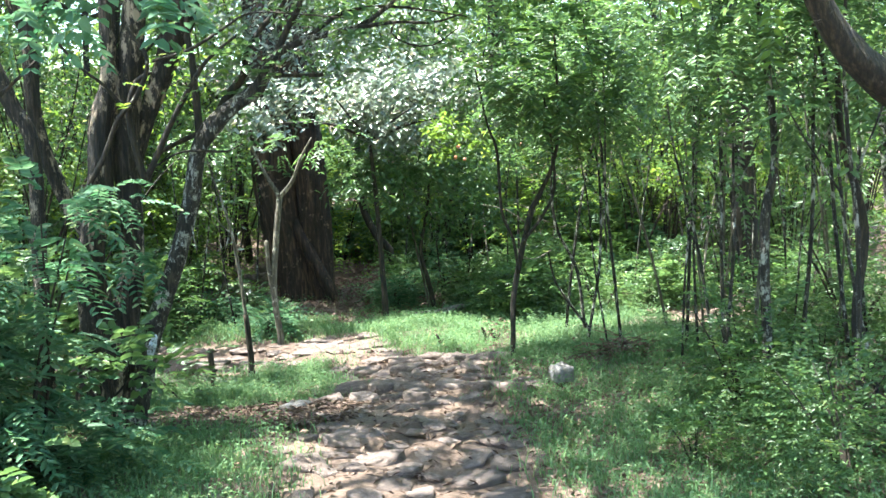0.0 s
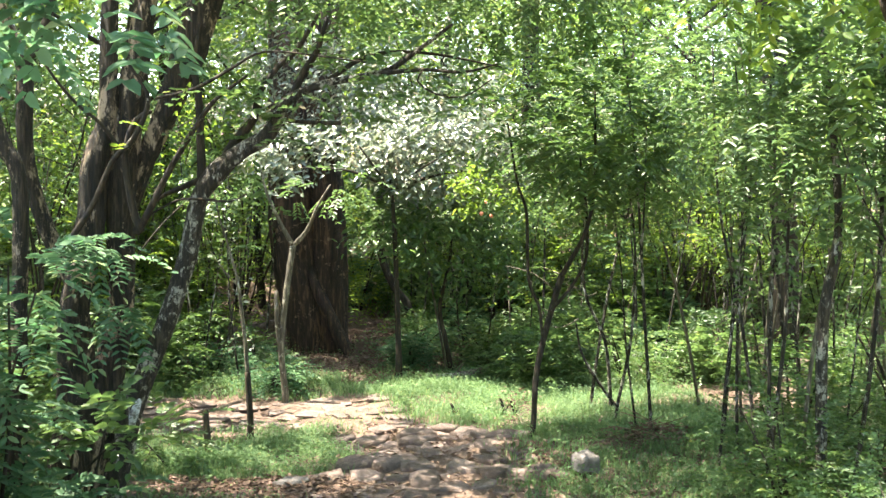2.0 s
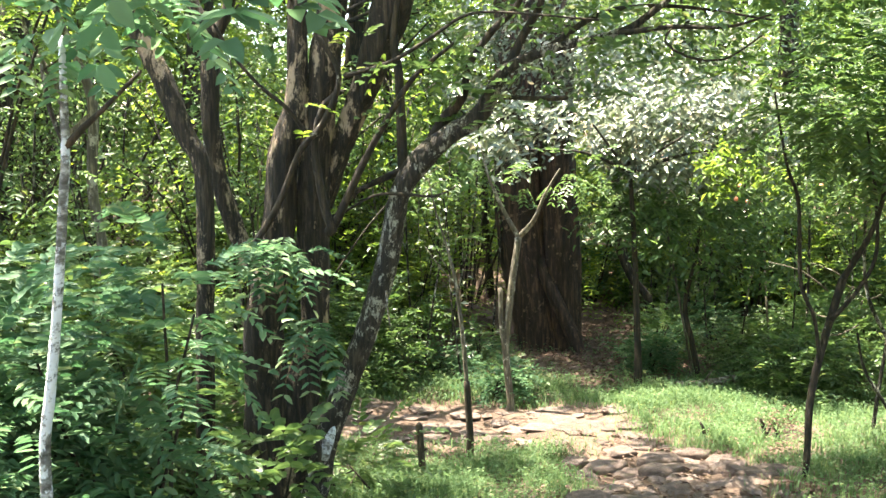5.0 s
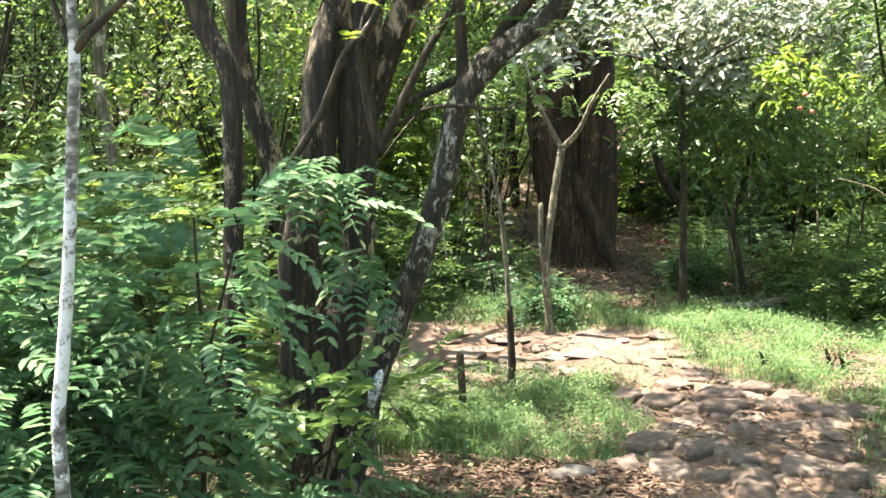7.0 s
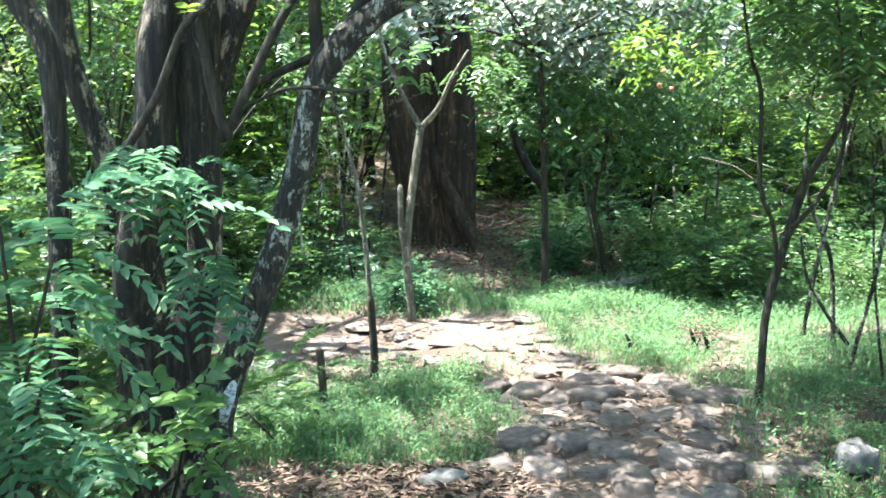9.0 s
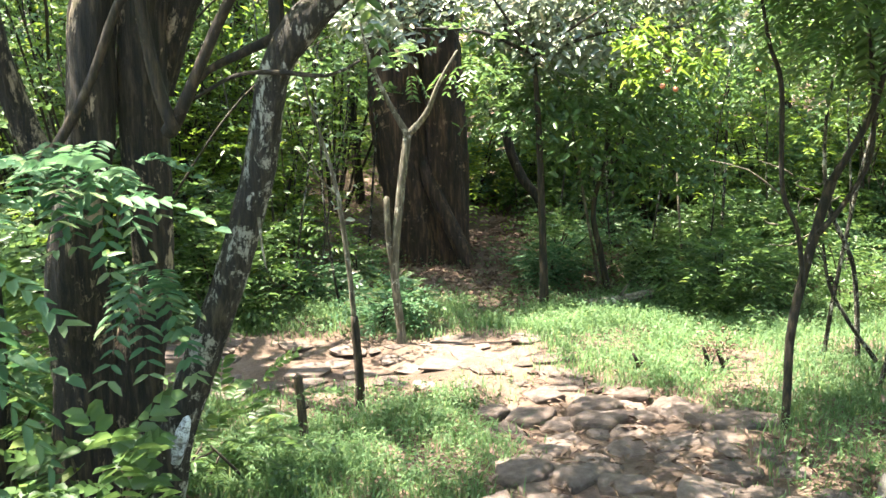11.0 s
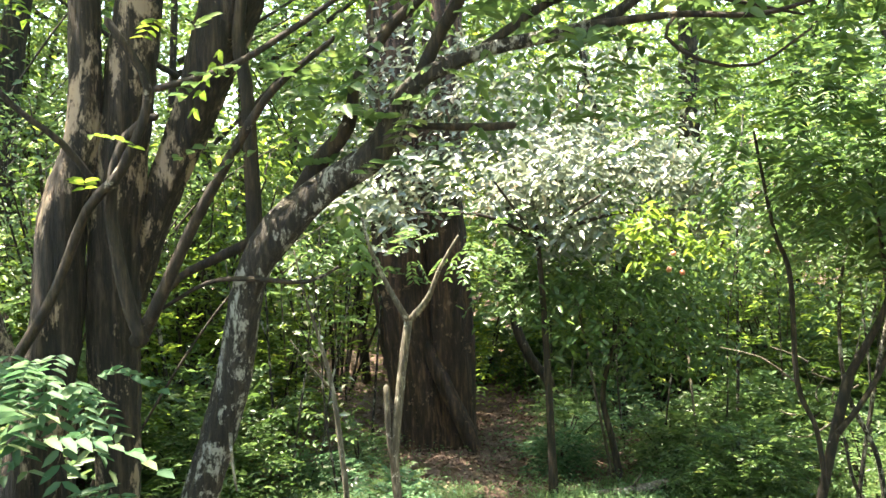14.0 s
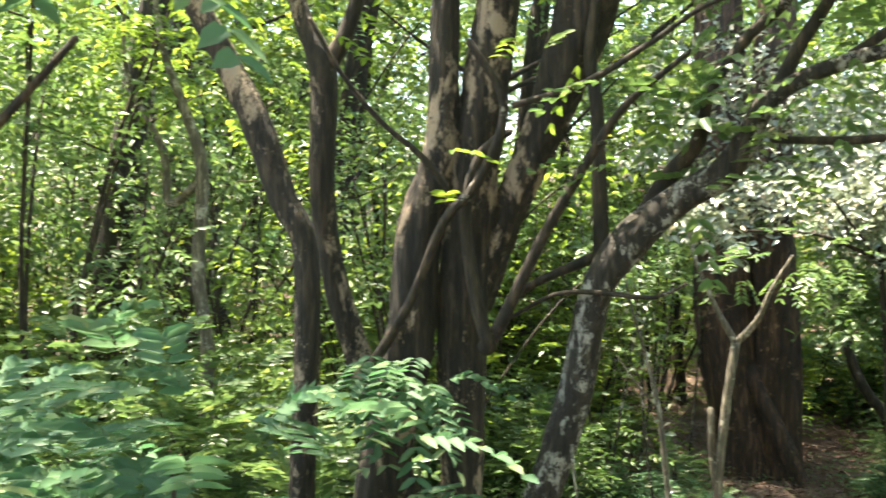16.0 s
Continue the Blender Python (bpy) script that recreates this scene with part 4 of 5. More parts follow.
def wood_tree(seed, height, crown_r, material, bark, label, leaf=0.088, n=58, low=0.35):
    """A forest tree of the distance: tapered trunk, limbs and an uneven crown."""
    h = np.random.default_rng(seed)
    tr = thing("forest_tree", (0, 0, 0), label, "tree", "trees of the wood")
    a, b = h.normal(0, 0.12, 2), h.normal(0, 0.25, 2)
    nodes = [(0, 0, -0.15, 0.06), (a[0], a[1], height * 0.35, 0.046), (b[0], b[1], height * 0.7, 0.034), (b[0] * 1.4, b[1] * 1.4, height, 0.015)]
    limb("trunk", nodes, bark, tr, sides=9, step=0.2, seed=seed)
    for s in range(5):
        z = height * h.uniform(0.35, 0.8)
        w = h.uniform(0, 2 * np.pi)
        r = crown_r * h.uniform(0.5, 0.9)
        k = z / height
        limb("limb", [(b[0] * k, b[1] * k, z, 0.035), (r * 0.5 * np.cos(w), r * 0.5 * np.sin(w), z + 0.4, 0.022), (r * np.cos(w), r * np.sin(w), z + 0.9, 0.008)], bark, tr, sides=6, step=0.15, seed=s)
    p, o = clumps(h, (b[0], b[1], height * (0.5 + low / 2)), (crown_r, crown_r, height * (0.5 - low / 2) * 1.1), n, 11, 0.3)
    arrays_part("crown", *pinnate(h, p, o, 0.3, 5, leaf, 0.42), material, tr)
    return tr


def shrub(seed, size, material, label, n=46, leaf=0.062):
    h = np.random.default_rng(seed)
    ob = thing("shrub", (0, 0, 0), label, "shrub", "undergrowth of the wood")
    p, o = clumps(h, (0, 0, size * 0.5), (size * 0.65, size * 0.65, size * 0.5), n, 10, 0.17 * size)
    p[:, 2] = np.abs(p[:, 2]) + 0.03
    arrays_part("foliage", *pinnate(h, p, o + [0, 0, 0.2], 0.22, 5, leaf, 0.42), material, ob)
    for s in range(4):
        q = h.uniform(-0.5, 0.5, 2) * size
        limb("stem", [(0, 0, -0.1, 0.013), (q[0] * 0.4, q[1] * 0.4, size * 0.45, 0.009), (q[0], q[1], size * 0.9, 0.003)], BARK_DARK, ob, sides=5, step=0.15, seed=s)
    return ob


def spread_copies(kinds, places, seed, lo, hi, tilt=5):
    h = np.random.default_rng(seed)
    used = set()
    for n_, (x, y) in enumerate(places):
        src = kinds[n_ % len(kinds)]
        s = h.uniform(lo, hi)
        m = pose(x, y, float(ground_z(x, y)) - 0.03, h.uniform(-tilt, tilt), h.uniform(-tilt, tilt), h.uniform(0, 360)) @ Matrix.Scale(s, 4)
        if src.name not in used:
            used.add(src.name)
            src.matrix_basis = m
        else:
            c = copy_thing(src, m)
            c.scale = (s, s, s)


kinds = [wood_tree(101, 5.5, 1.6, LEAF_LIME, BARK_DARK, "slender forest tree with sunlit yellow-green leaves"),
         wood_tree(102, 6.5, 1.9, LEAF, BARK_GREY, "grey-trunked forest tree with a loose green crown"),
         wood_tree(103, 4.6, 1.5, LEAF_DEEP, BARK_DARK, "low dark forest tree with a dense crown", low=0.2),
         wood_tree(104, 7.5, 2.1, LEAF, BARK_DARK, "tall dark-trunked forest tree")]
h = np.random.default_rng(55)
places = []
for row, (y0, y1, x0, x1, n) in enumerate(((14.0, 16.5, -9, 8, 9), (16.5, 20, -13, 11, 13), (20, 26, -18, 15, 20), (9.5, 13, -9, -4.6, 5), (12.4, 15, -7, -2.6, 4), (10.5, 14, 5.2, 9, 4), (5, 9, -9, -5.2, 4), (3, 9, 4.6, 8, 6), (-9, -3, -8, 8, 8))):
    xs = np.linspace(x0, x1, n) + h.normal(0, 0.4, n)
    ys = h.uniform(y0, y1, n)
    pl = list(zip(xs, ys))
    h.shuffle(pl)
    places += [tuple(q) for q in pl]
spread_copies(kinds, places, 56, 0.75, 1.3)

kinds = [shrub(201, 1.1, LEAF, "leafy green understorey shrub"), shrub(202, 0.8, LEAF_DEEP, "dark green understorey shrub"),
         shrub(203, 1.5, LEAF_LIME, "tall sunlit understorey shrub"), shrub(204, 0.55, LEAF_BLUE, "low bluish-green shrub on the litter")]
places = []
for y0, y1, x0, x1, n in ((12.2, 13.8, 2.9, 5.4, 7), (10.6, 12.2, -4.5, -1.7, 9), (12.4, 15, -8, -1.2, 12), (14.2, 15.6, -0.2, 2.6, 7), (12.5, 15, 3.4, 7, 8), (15, 16.5, -5, 6, 10), (16, 21, -11, 10, 22), (7.2, 9.0, -6, -2.2, 14), (21, 27, -14, 12, 24)):
    pl = [(h.uniform(x0, x1), h.uniform(y0, y1)) for _ in range(n)]
    places += pl
spread_copies(kinds, places, 57, 0.7, 1.35, 8)
low_kinds = [shrub(221, 0.4, LEAF, "low green seedling on the leaf litter", 16, 0.045), shrub(222, 0.3, LEAF_BLUE, "bluish-leaved seedling on the leaf litter", 14, 0.05)]
spread_copies(low_kinds, [(h.uniform(0.4, 3.6), h.uniform(10.6, 14.5)) for _ in range(18)] + [(h.uniform(-2.6, -0.3), h.uniform(10.0, 12.0)) for _ in range(12)], 59, 0.6, 1.4, 8)
slope_kinds = [shrub(241, 0.5, LEAF, "leafy sunlit shrub on the littered slope", 30, 0.06), shrub(242, 0.45, LEAF, "small green shrub on the littered slope", 26, 0.055)]
spread_copies(slope_kinds, [(h.uniform(1.5, 3.6), h.uniform(10.0, 12.2)) for _ in range(9)], 62, 0.6, 1.3, 8)
thin = [shrub(211, 0.8, LEAF, "loose small-leaved shrub under the canes", 26, 0.05), shrub(212, 0.5, LEAF_DEEP, "low small-leaved shrub at the thicket's foot", 24, 0.045)]
spread_copies(thin, [(h.uniform(2.6, 5.0), h.uniform(4.8, 10.5)) for _ in range(26)] + [(h.uniform(1.7, 2.6), h.uniform(4.2, 5.6)) for _ in range(6)], 58, 0.45, 1.05, 8)



def arching_shrub(seed, height, material, bark, label, stems=7, leaf=0.06):
    """Many thin stems from one foot, arching outwards, with small leaves along their upper halves."""
    h = np.random.default_rng(seed)
    ob = thing("arching_shrub", (0, 0, 0), label, "shrub", "many-stemmed shrubs of the wood")
    pts = []
    for s in range(stems):
        w, out = s * 2 * np.pi / stems + h.normal(0, 0.3), height * h.uniform(0.18, 0.55)
        top = height * h.uniform(0.75, 1.05)
        d = np.array([np.cos(w), np.sin(w)])
        n3 = [(0.05 * d[0], 0.05 * d[1], -0.08, 0.014), (*(d * out * 0.25 + h.normal(0, 0.05, 2)), top * 0.42, 0.011), (*(d * out * 0.65 + h.normal(0, 0.06, 2)), top * 0.8, 0.008), (*(d * out), top, 0.003)]
        limb("stem", n3, bark, ob, sides=5, step=0.12, seed=s)
        q = np.array(n3)[:, :3]
        for k in range(3):
            a0 = h.uniform(0.3, 0.95)
            b0 = q[1] * (1 - a0) + q[3] * a0
            e = b0 + np.array([*h.normal(0, 0.22, 2), h.uniform(0.0, 0.35)]) * height * 0.4
            limb("twig", [(*b0, 0.005), (*((b0 + e) / 2 + h.normal(0, 0.02, 3)), 0.004), (*e, 0.002)], bark, ob, sides=4, step=0.15, seed=k)
            for f in np.linspace(0.2, 1.0, 5):
                pts.append(b0 * (1 - f) + e * f)
        for f in np.linspace(0.4, 1.0, 7):
            pts.append(q[1] * (1 - f) + q[3] * f)
    p = np.repeat(np.array(pts), 9, 0)
    p = p + h.normal(0, 0.1, p.shape) * [1, 1, 0.7]
    arrays_part("leaves", *broad(h, p, leaf, 0.48, 0.8, 0.3, out_of=(0, 0, 0), turn=0.3), material, ob)
    return ob


kinds = [arching_shrub(231, 2.5, LEAF_LIME, BARK_DARK, "many-stemmed shrub with thin arching stems and sunlit lime leaves", 8),
         arching_shrub(232, 1.8, LEAF_LIME, BARK_GREY, "loose grey-stemmed shrub with yellow-green leaves", 6),
         arching_shrub(233, 3.1, LEAF, BARK_DARK, "tall thin-stemmed shrub with green leaves", 8)]
h = np.random.default_rng(60)
spread_copies(kinds, [(h.uniform(-6.2, -2.3), h.uniform(7.4, 12.5)) for _ in range(24)] + [(h.uniform(-2.6, -0.9), h.uniform(12.8, 15.5)) for _ in range(6)]
              + [(h.uniform(3.4, 6.2), h.uniform(11.2, 14.0)) for _ in range(14)] + [(h.uniform(0.6, 3.0), h.uniform(13.2, 15.5)) for _ in range(7)], 61, 0.7, 1.2, 8)

# ---------------------------------------------------------------- high canopy, added above the view to shade the ground
# unseen crowns, placed and thinned by where their shade should fall
for n_, (tx, ty, cx, cy, cz, rx, ry, n) in enumerate((
        (-4.6, 9.6, -2.6, 9.6, 6.2, 2.4, 2.0, 17), (4.4, 10.6, 2.9, 10.4, 6.0, 2.6, 2.4, 14), (3.9, 6.4, 2.2, 6.2, 5.4, 2.4, 2.4, 34),
        (-4.4, 5.2, -2.9, 4.6, 5.8, 2.8, 2.5, 9), (-4.2, 2.4, -1.2, 4.3, 5.6, 1.5, 1.7, 24), (-2.6, 13.6, -1.8, 13.4, 7.5, 3.0, 2.4, 16), (-3.6, -1.0, -1.5, 0.4, 5.8, 3.0, 2.6, 24),
        (3.8, 1.2, 1.8, 1.6, 5.6, 2.6, 2.6, 24), (2.6, 14.6, 2.2, 14.2, 8.0, 3.2, 2.4, 14), (-4.0, 12.2, -2.6, 11.6, 6.4, 1.8, 1.3, 13), (-6.2, 13.0, -5.6, 13.0, 7.0, 2.6, 2.4, 8), (0.9, -4.6, 0.6, -4.0, 6.0, 3.4, 2.6, 30))):
    h = np.random.default_rng(300 + n_)
    tr = thing("canopy_tree", (tx, ty, float(ground_z(tx, ty))), "tall tree added to shade the ground, its crown out of view above the path", "tree", "trees of the high canopy")
    gz = float(ground_z(tx, ty))
    limb("trunk", [(tx, ty, gz - 0.15, 0.15), (tx * 0.98, ty, gz + 2, 0.12), ((tx * 2 + cx) / 3, (ty * 2 + cy) / 3, 4.2, 0.10), (cx, cy, cz, 0.04)], BARK_DARK, tr, sides=12, step=0.15, seed=n_)
    for s in range(6):
        w = h.uniform(0, 2 * np.pi)
        limb("limb", [((tx + cx * 2) / 3, (ty + cy * 2) / 3, cz - 1.0, 0.05), (cx + 0.5 * rx * np.cos(w), cy + 0.5 * ry * np.sin(w), cz - 0.2, 0.03), (cx + 0.9 * rx * np.cos(w), cy + 0.9 * ry * np.sin(w), cz + 0.3, 0.01)], BARK_DARK, tr, sides=6, step=0.15, seed=s)
    p, o = clumps(h, (cx, cy, cz), (rx, ry, 1.0), n, 12, 0.34, hollow=0.1)
    k = ~in_gap(p)
    arrays_part("crown", *pinnate(h, p[k], o[k], 0.34, 5, 0.13, 0.42), (LEAF, LEAF_LIME, LEAF_DEEP)[n_ % 3], tr)

# far woods closing the place all round
h = np.random.default_rng(77)
ang = h.uniform(0, 2 * np.pi, 90000)
rad = h.uniform(22, 36, 90000)
p = np.stack([rad * np.sin(ang), 6 + rad * np.cos(ang), h.uniform(0, 1, 90000) ** 1.2 * 15], 1)
p[:, 2] += ground_z(p[:, 0], p[:, 1])
lump = np.sin(p[:, 0] * 0.9) + np.sin(p[:, 1] * 0.8 + 1) + np.sin(p[:, 2] * 1.3 + p[:, 0] * 0.4)
p = p[lump + h.normal(0, 0.7, len(p)) > -0.3]
fw = arrays_part("far_woods", *broad(h, p, 0.42, 0.55, 0.5), LEAF_LIME)
tagged(fw, "distant green forest foliage closing the view", "forest", kind="stuff")

p = np.stack([h.uniform(-17, 13, 42000), h.uniform(16.5, 25, 42000), h.uniform(0, 1, 42000) ** 1.3 * 4.2], 1)
p[:, 2] += ground_z(p[:, 0], p[:, 1])
lump = np.sin(p[:, 0] * 1.7) + np.sin(p[:, 1] * 1.5 + 1) + np.sin(p[:, 2] * 2.0 + p[:, 0])
p = p[lump + h.normal(0, 0.7, len(p)) > -0.2]
ug = arrays_part("far_undergrowth", *broad(h, p, 0.19, 0.5, 0.5), LEAF)
tagged(ug, "dense green undergrowth deeper in the wood", "undergrowth", kind="stuff")

# ---------------------------------------------------------------- grass, weeds and litter
g = np.random.default_rng(41)


def scatter(n, boxes):
    """Points in weighted rectangles of the plan: (x0, x1, y0, y1, share)."""
    tot = sum(b[4] for b in boxes)
    out = []
    for x0, x1, y0, y1, s in boxes:
        m = int(n * s / tot)
        out.append(np.stack([g.uniform(x0, x1, m), g.uniform(y0, y1, m)], 1))
    return np.vstack(out)


LAWN = [(-3.5, 3.5, -2.5, 4.2, 6), (-1.6, 0.15, 6.9, 8.9, 5), (1.0, 3.2, 6.8, 10.6, 5.5), (-1.6, -0.1, 4.2, 6.2, 3), (0.3, 3.0, 9.8, 11.0, 4), (0.45, 1.3, 8.5, 10.0, 1.6), (-3.5, 0.3, 9.9, 10.8, 3), (1.0, 2.6, 4.0, 6.6, 3), (-4, -1.2, 6.5, 9, 2)]
q = scatter(235000, LAWN)
q = q + g.normal(0, 0.11, q.shape)
nz = np.array([noise.noise((x * 1.7, y * 1.7, 9.0)) for x, y in q])
jit = q + g.normal(0, 0.2, q.shape)
q = q[(~on_path(jit[:, 0], jit[:, 1])) & (nz + g.normal(0, 0.2, len(q)) > -0.14)]
n = len(q)
ht = g.gamma(4, 0.0095, n) + 0.012
a = g.uniform(0, 2 * np.pi, n)
lean_v = g.uniform(0.2, 1.0, n)
d = np.stack([np.cos(a), np.sin(a), 0 * a], 1)
b0 = np.stack([q[:, 0], q[:, 1], ground_z(q[:, 0], q[:, 1]) - 0.005], 1)
sidev = np.stack([-np.sin(a), np.cos(a), 0 * a], 1) * (0.0018 + 0.0018 * g.random(n))[:, None]
mid = b0 + d * (ht * lean_v * 0.35)[:, None] + np.array([0, 0, 1.0]) * (ht * 0.65)[:, None]
tip = b0 + d * (ht * lean_v * 1.0)[:, None] + np.array([0, 0, 1.0]) * (ht * 0.95)[:, None]
gv = np.stack([b0 - sidev, b0 + sidev, mid + sidev, mid - sidev, tip], 1).reshape(-1, 3)
i = np.arange(n)[:, None] * 5
gf = np.concatenate([i + [0, 1, 2], i + [0, 2, 3], i + [3, 2, 4]], 1).reshape(-1, 3)
grass = arrays_part("grass", gv, gf, GRASS)
tagged(grass, "fresh short green grass beside the path", "grass", kind="stuff")

q = scatter(17000, LAWN + [(-3, 3, 11, 13, 2), (1.2, 3.4, 4, 8, 4), (-2.6, -0.7, 4, 6.5, 3)])
q = q + g.normal(0, 0.1, q.shape)
q = q[~on_path(q[:, 0], q[:, 1])]
base = np.stack([q[:, 0], q[:, 1], ground_z(q[:, 0], q[:, 1]) + g.uniform(0.01, 0.1, len(q))], 1)
base = np.repeat(base, 4, 0) + g.normal(0, 0.02, (len(base) * 4, 3))
weeds = arrays_part("weeds", *broad(g, base, 0.026, 0.4, 0.7, 0.0), GRASS)
tagged(weeds, "small broad-leaved weeds in the grass", "weeds", kind="stuff")

q = np.vstack([scatter(30000, [(-2, 4, 10.5, 14.5, 6), (-5, 5, -3, 4.5, 4), (-0.9, 0.15, 6.1, 6.85, 3), (-1, 3, 10.6, 13.5, 5), (-6, 6, 11, 16, 9), (1.2, 3.5, 4.0, 7.0, 2), (-4, -1.2, 4, 8, 2)]),
               scatter(2600, [(-0.5, 1.4, 2.5, 8.8, 1)])])
base = np.stack([q[:, 0], q[:, 1], ground_z(q[:, 0], q[:, 1]) + 0.012 + g.uniform(0, 0.02, len(q))], 1)
litter = arrays_part("leaf_litter", *broad(g, base, 0.05, 0.36, 1.6, 0.0), LITTER)
tagged(litter, "dry brown fallen leaves on the forest floor", "leaf litter", kind="stuff")

# dry reddish plant behind the cut stems
dry = thing("dry_plant", (1.486, 9.201, float(ground_z(1.486, 9.201))), "low clump of dry reddish-brown dead leaves in the grass", "dead plant")
p = np.stack([1.486 + g.normal(0, 0.09, 300), 9.201 + g.normal(0, 0.07, 300), np.abs(g.normal(0, 0.06, 300))], 1)
p[:, 2] += ground_z(p[:, 0], p[:, 1]) + 0.01
arrays_part("dead_leaves", *broad(g, p[:170], 0.036, 0.4, 0.8, 0.0), LITTER, dry)
for k in range(5):
    limb("stalk", [(1.486 + 0.02 * k - 0.04, 9.201, float(ground_z(1.486, 9.201)) - 0.02, 0.004), (1.486 + 0.07 * k - 0.14, 9.201 - 0.02, float(ground_z(1.486, 9.201)) + 0.08, 0.002)], LITTER, dry, sides=5)

# fallen log at the foot of the slope
lx0, ly0, lx1, ly1 = 0.89, 10.384, 1.399, 10.565
log = thing("fallen_log", (lx0, ly0, float(ground_z(lx0, ly0))), "short mossy fallen log on the leaf litter", "log")
limb("log_stem", [(lx0, ly0, float(ground_z(lx0, ly0)) + 0.03, 0.035), ((lx0 + lx1) / 2, (ly0 + ly1) / 2, float(ground_z((lx0 + lx1) / 2, (ly0 + ly1) / 2)) + 0.045, 0.045), (lx1, ly1, float(ground_z(lx1, ly1)) + 0.07, 0.04)], BARK_PALE, log, sides=10, step=0.05, rough=0.09, seed=77)
limb("snag", [((lx0 + lx1) / 2, (ly0 + ly1) / 2, float(ground_z(lx0, ly0)) + 0.06, 0.012), ((lx0 + lx1) / 2 + 0.05, (ly0 + ly1) / 2 - 0.03, float(ground_z(lx0, ly0)) + 0.16, 0.006)], BARK_PALE, log, sides=6)

# twigs and debris beside the stones
q = scatter(900, [(-0.95, 0.12, 6.15, 6.8, 4), (0, 1.3, 5.5, 8.6, 1)])
parts_ = []
for x, y in q:
    w, s = g.uniform(0, np.pi), g.uniform(0.04, 0.14)
    z = float(ground_z(x, y)) + 0.015
    parts_.append(tube_arrays([(x, y, z, 0.004), (x + s * np.cos(w) * 0.5, y + s * np.sin(w) * 0.5, z + g.uniform(0, 0.015), 0.0035), (x + s * np.cos(w), y + s * np.sin(w), z, 0.002)], sides=4, step=0.06, rough=0))
deb = arrays_part("twig_litter", *joined(parts_), LITTER)
tagged(deb, "broken reddish-brown twigs and husks lying by the stones", "twigs", kind="stuff")

# pile of dead twigs under the thicket
pile = thing("twig_pile", (2.13, 7.4, float(ground_z(2.13, 7.4))), "heap of dry brown twigs and dead leaves", "twig pile", kind="stuff")
parts_ = []
for _ in range(130):
    x, y = 2.13 + g.normal(0, 0.16), 7.4 + g.normal(0, 0.13)
    z = float(ground_z(x, y)) + g.uniform(0, 0.16) * np.exp(-((x - 2.13) ** 2 + (y - 7.4) ** 2) / 0.05)
    w, e, s = g.uniform(0, 2 * np.pi), g.normal(0, 0.25), g.uniform(0.08, 0.26)
    parts_.append(tube_arrays([(x, y, z, 0.004), (x + s * np.cos(w), y + s * np.sin(w), max(z + s * e, float(ground_z(x, y))), 0.002)], sides=4, step=0.1, rough=0))
arrays_part("twig_heap", *joined(parts_), LITTER, pile)
p = np.stack([2.13 + g.normal(0, 0.15, 160), 7.4 + g.normal(0, 0.12, 160), float(ground_z(2.13, 7.4)) + g.uniform(0.0, 0.1, 160)], 1)
arrays_part("leaf_layer", *broad(g, p, 0.06, 0.45, 1.0, 0), LITTER, pile)

# charred stubs in the sunny grass
for x, y, hh in ((1.33, 8.72, 0.14), (1.42, 8.76, 0.12), (0.95, 8.78, 0.10)):
    gz = float(ground_z(x, y))
    st = thing("stub", (x, y, gz), "short dark cut stem sticking out of the grass", "stub", "cut stems in the grass")
    limb("stem", [(x, y, gz - 0.04, 0.016), (x - 0.01, y, gz + hh * 0.5, 0.013), (x - 0.035, y, gz + hh, 0.008)], BARK_DARK, st, sides=7, step=0.03, rough=0.1, seed=int(x * 100))
    limb("twig", [(x, y, gz + 0.02, 0.008), (x + 0.03, y, gz + hh * 0.6, 0.005)], BARK_DARK, st, sides=6, step=0.03)

# ---------------------------------------------------------------- stones


def stone_mesh(seed, thick, tall=1.0, material=STONE):
    """An irregular worn slab about one metre across (scaled on placing), with broken edges."""
    h = np.random.default_rng(seed)
    k = int(h.integers(4, 7))
    a = np.sort(np.linspace(0, 2 * np.pi, k, endpoint=False) + h.uniform(-0.38, 0.38, k))
    r = h.uniform(0.40, 0.62, k)
    ring = np.stack([r * np.cos(a), r * np.sin(a)], 1)
    a2 = (a + np.roll(a, -1) + np.where(np.arange(k) == k - 1, 2 * np.pi, 0)) / 2
    midp = (ring + np.roll(ring, -1, 0)) / 2 * h.uniform(0.98, 1.12, (k, 1))
    ring = np.stack([ring, midp], 1).reshape(-1, 2)
    n = len(ring)
    tilt = h.normal(0, 0.05, 2)
    vs = []
    for s, z in ((1.0, -0.5), (1.04, 0.12), (0.98, 0.36), (0.82, 0.48), (0.42, 0.53)):
        c = ring * s + h.normal(0, 0.018, ring.shape)
        zz = thick * tall * z + (c @ tilt) * (z > -0.4) + h.normal(0, thick * 0.07, n)
        vs.append(np.column_stack([c, zz]))
    v = np.vstack(vs + [[[0, 0, thick * tall * 0.5]]])
    f = []
    for lv in range(4):
        for j in range(n):
            b, c = lv * n + j, lv * n + (j + 1) % n
            f += [(b, c, c + n), (b, c + n, b + n)]
    f += [(4 * n + j, 4 * n + (j + 1) % n, 5 * n) for j in range(n)]
    me = bpy.data.meshes.new("stone")
    me.from_pydata(v.tolist(), [], f)
    me.materials.append(material)
    me.polygons.foreach_set("use_smooth", [True] * len(me.polygons))
    return me


BLOCKS = [stone_mesh(s, 0.42, 1.0) for s in range(400, 416)]
paving = tagged(new("stone_path"), "rough path of worn pinkish-grey field stones with dirt between", "path", kind="structure")
g = np.random.default_rng(90)


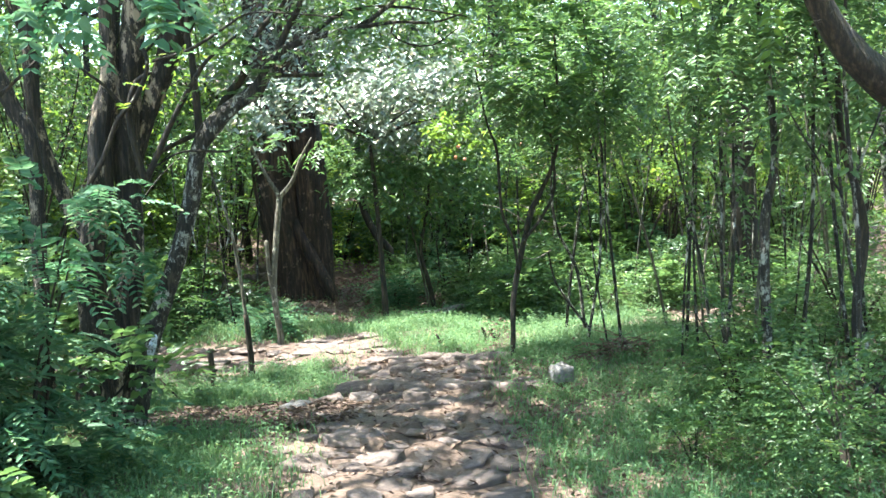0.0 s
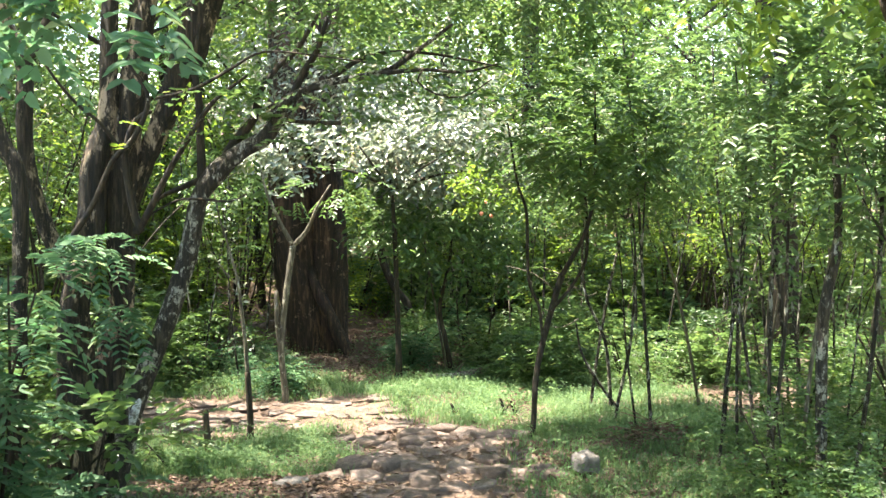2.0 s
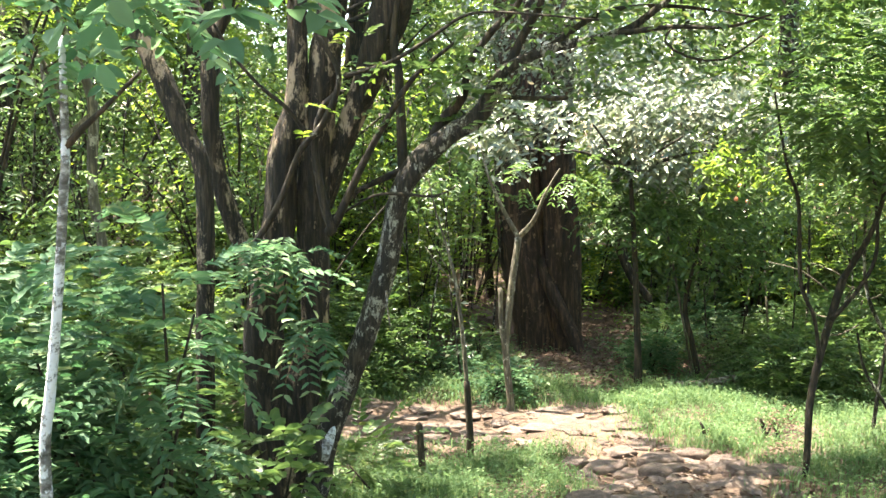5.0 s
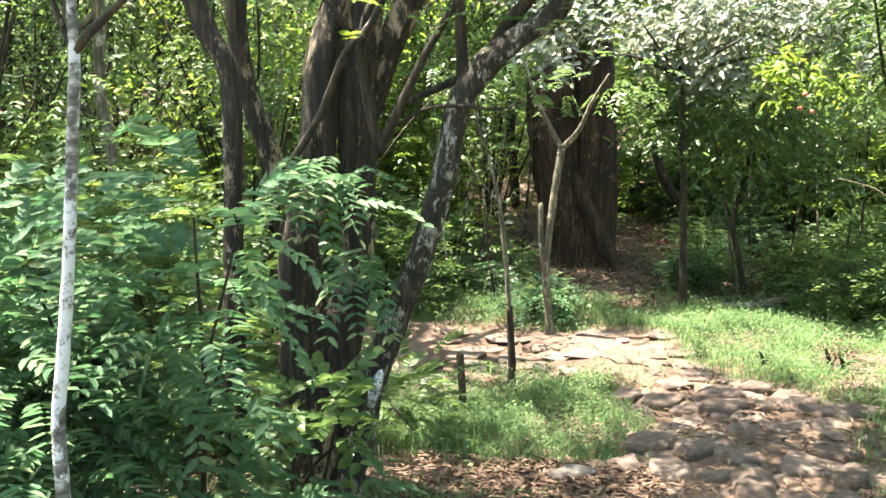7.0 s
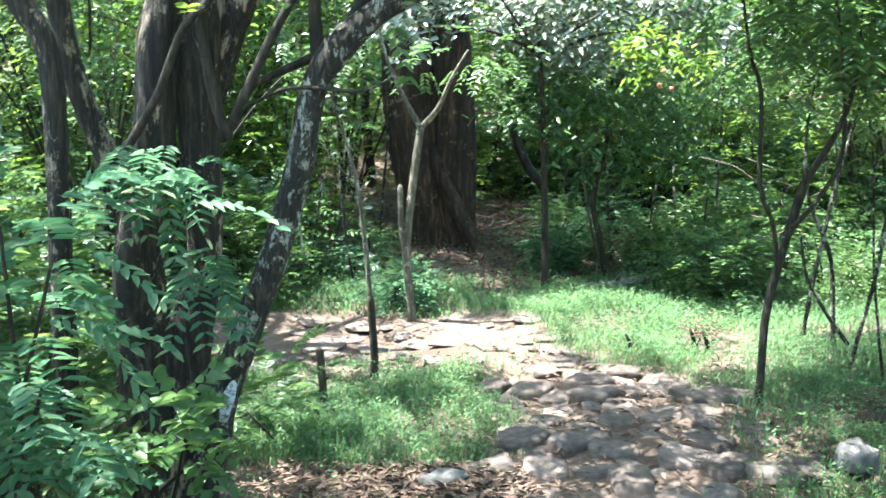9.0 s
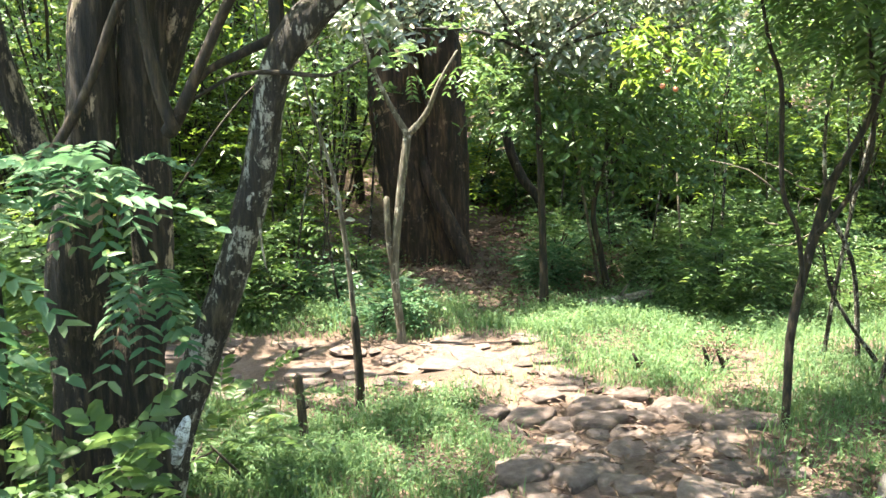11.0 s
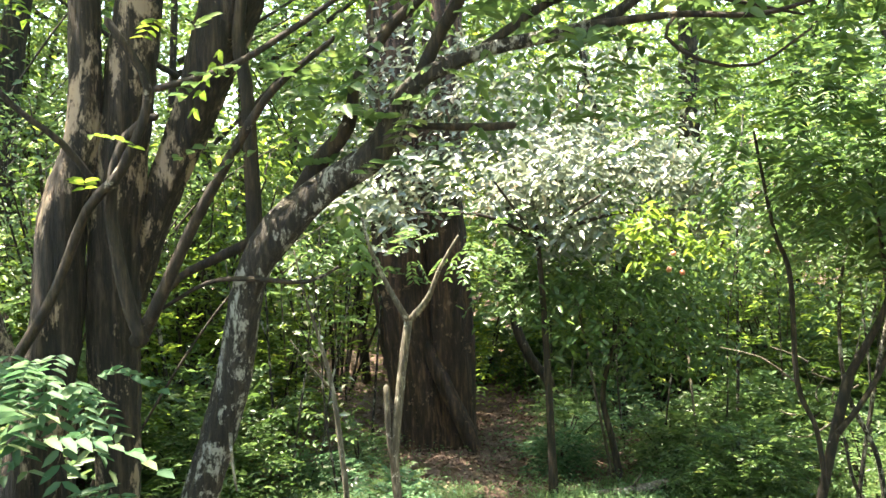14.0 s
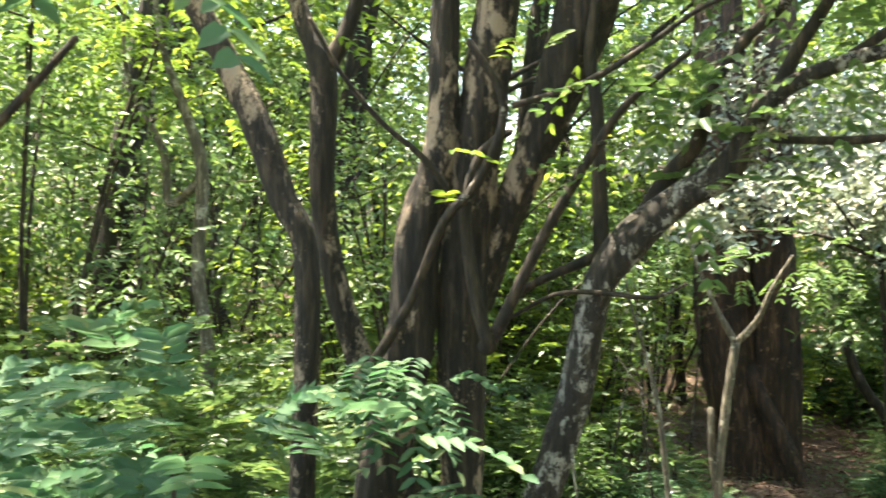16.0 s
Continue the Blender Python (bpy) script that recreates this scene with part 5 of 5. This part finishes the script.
def put_stone(x, y, size, lift=0.0, yaw=None, tilt=5.0, aspect=1.0, parent=paving, mesh=None, zscale=1.0):
    ob = new("stone", mesh or BLOCKS[int(g.integers(len(BLOCKS)))])
    ob.parent = parent
    ob.matrix_basis = pose(x, y, float(ground_z(x, y)) + lift, g.normal(0, tilt), g.normal(0, tilt), g.uniform(0, 360) if yaw is None else yaw) @ Matrix.Diagonal((size * aspect, size / aspect, size * zscale, 1))
    return ob


laid = []
tries = 0
while len(laid) < 280 and tries < 9000:
    tries += 1
    if g.random() < 0.86:
        y = g.uniform(0.0, 9.2)
        x = path_x(y) + g.uniform(-0.72, 0.72)
    else:
        x, y = g.uniform(-3.6, 0.4), g.uniform(8.75, 9.8)
    if not on_path(x, y):
        continue
    s = g.choice([0.13, 0.18, 0.24, 0.30], p=[0.22, 0.32, 0.30, 0.16])
    if any((x - a) ** 2 + (y - b) ** 2 < (0.40 * (s + c)) ** 2 for a, b, c in laid):
        continue
    laid.append((x, y, s))
for x, y, s in laid:
    flatter = 0.2 if y > 8.5 else 0.42
    far = y > 8.5
    put_stone(x, y, s, 0.006 if far else g.uniform(-0.014, 0.016), aspect=g.uniform(0.85, 1.2), zscale=flatter, tilt=2 if far else 6)
# row of larger edging stones across the path's shoulder
for x, y, s in ((0.14, 7.15, 0.24), (0.36, 7.05, 0.20), (0.95, 6.62, 0.20), (1.12, 6.62, 0.21), (1.28, 6.64, 0.19), (0.6, 7.95, 0.27), (0.95, 7.85, 0.2), (0.2, 6.75, 0.22), (0.55, 6.5, 0.3)):
    put_stone(x, y, s, 0.02, aspect=1.15, zscale=0.7)
boulder = tagged(put_stone(1.50, 6.66, 0.17, 0.07, yaw=20, tilt=3, parent=None, zscale=1.5, mesh=stone_mesh(420, 0.42, 1.0, STONE_PALE)), "pale angular boulder standing at the path's edge", "boulder")
boulder.name = "boulder"
block = tagged(put_stone(-0.19, 6.64, 0.17, 0.02, yaw=0, tilt=2, parent=None, zscale=1.0, aspect=1.25, mesh=stone_mesh(421, 0.42, 1.0, STONE_PALE)), "grey squared stone block half sunk in the litter", "stone block")
block.name = "stone_block"
# squared slabs laid where the path bends, and a tan stone at the bush's foot
for x, y, s_, yaw in ((0.608, 8.106, 0.27, 8), (0.956, 7.976, 0.22, -14), (0.81, 8.283, 0.2, 30), (0.28, 8.1, 0.22, 5), (0.098, 8.191, 0.2, 50)):
    put_stone(x, y, s_, 0.035, yaw=yaw, tilt=2, aspect=1.12, zscale=0.62)
tan = tagged(put_stone(-1.95, 5.837, 0.22, 0.03, yaw=35, tilt=3, parent=None, zscale=0.8), "pale tan stone lying at the bush's foot", "stone")
tan.name = "tan_stone"
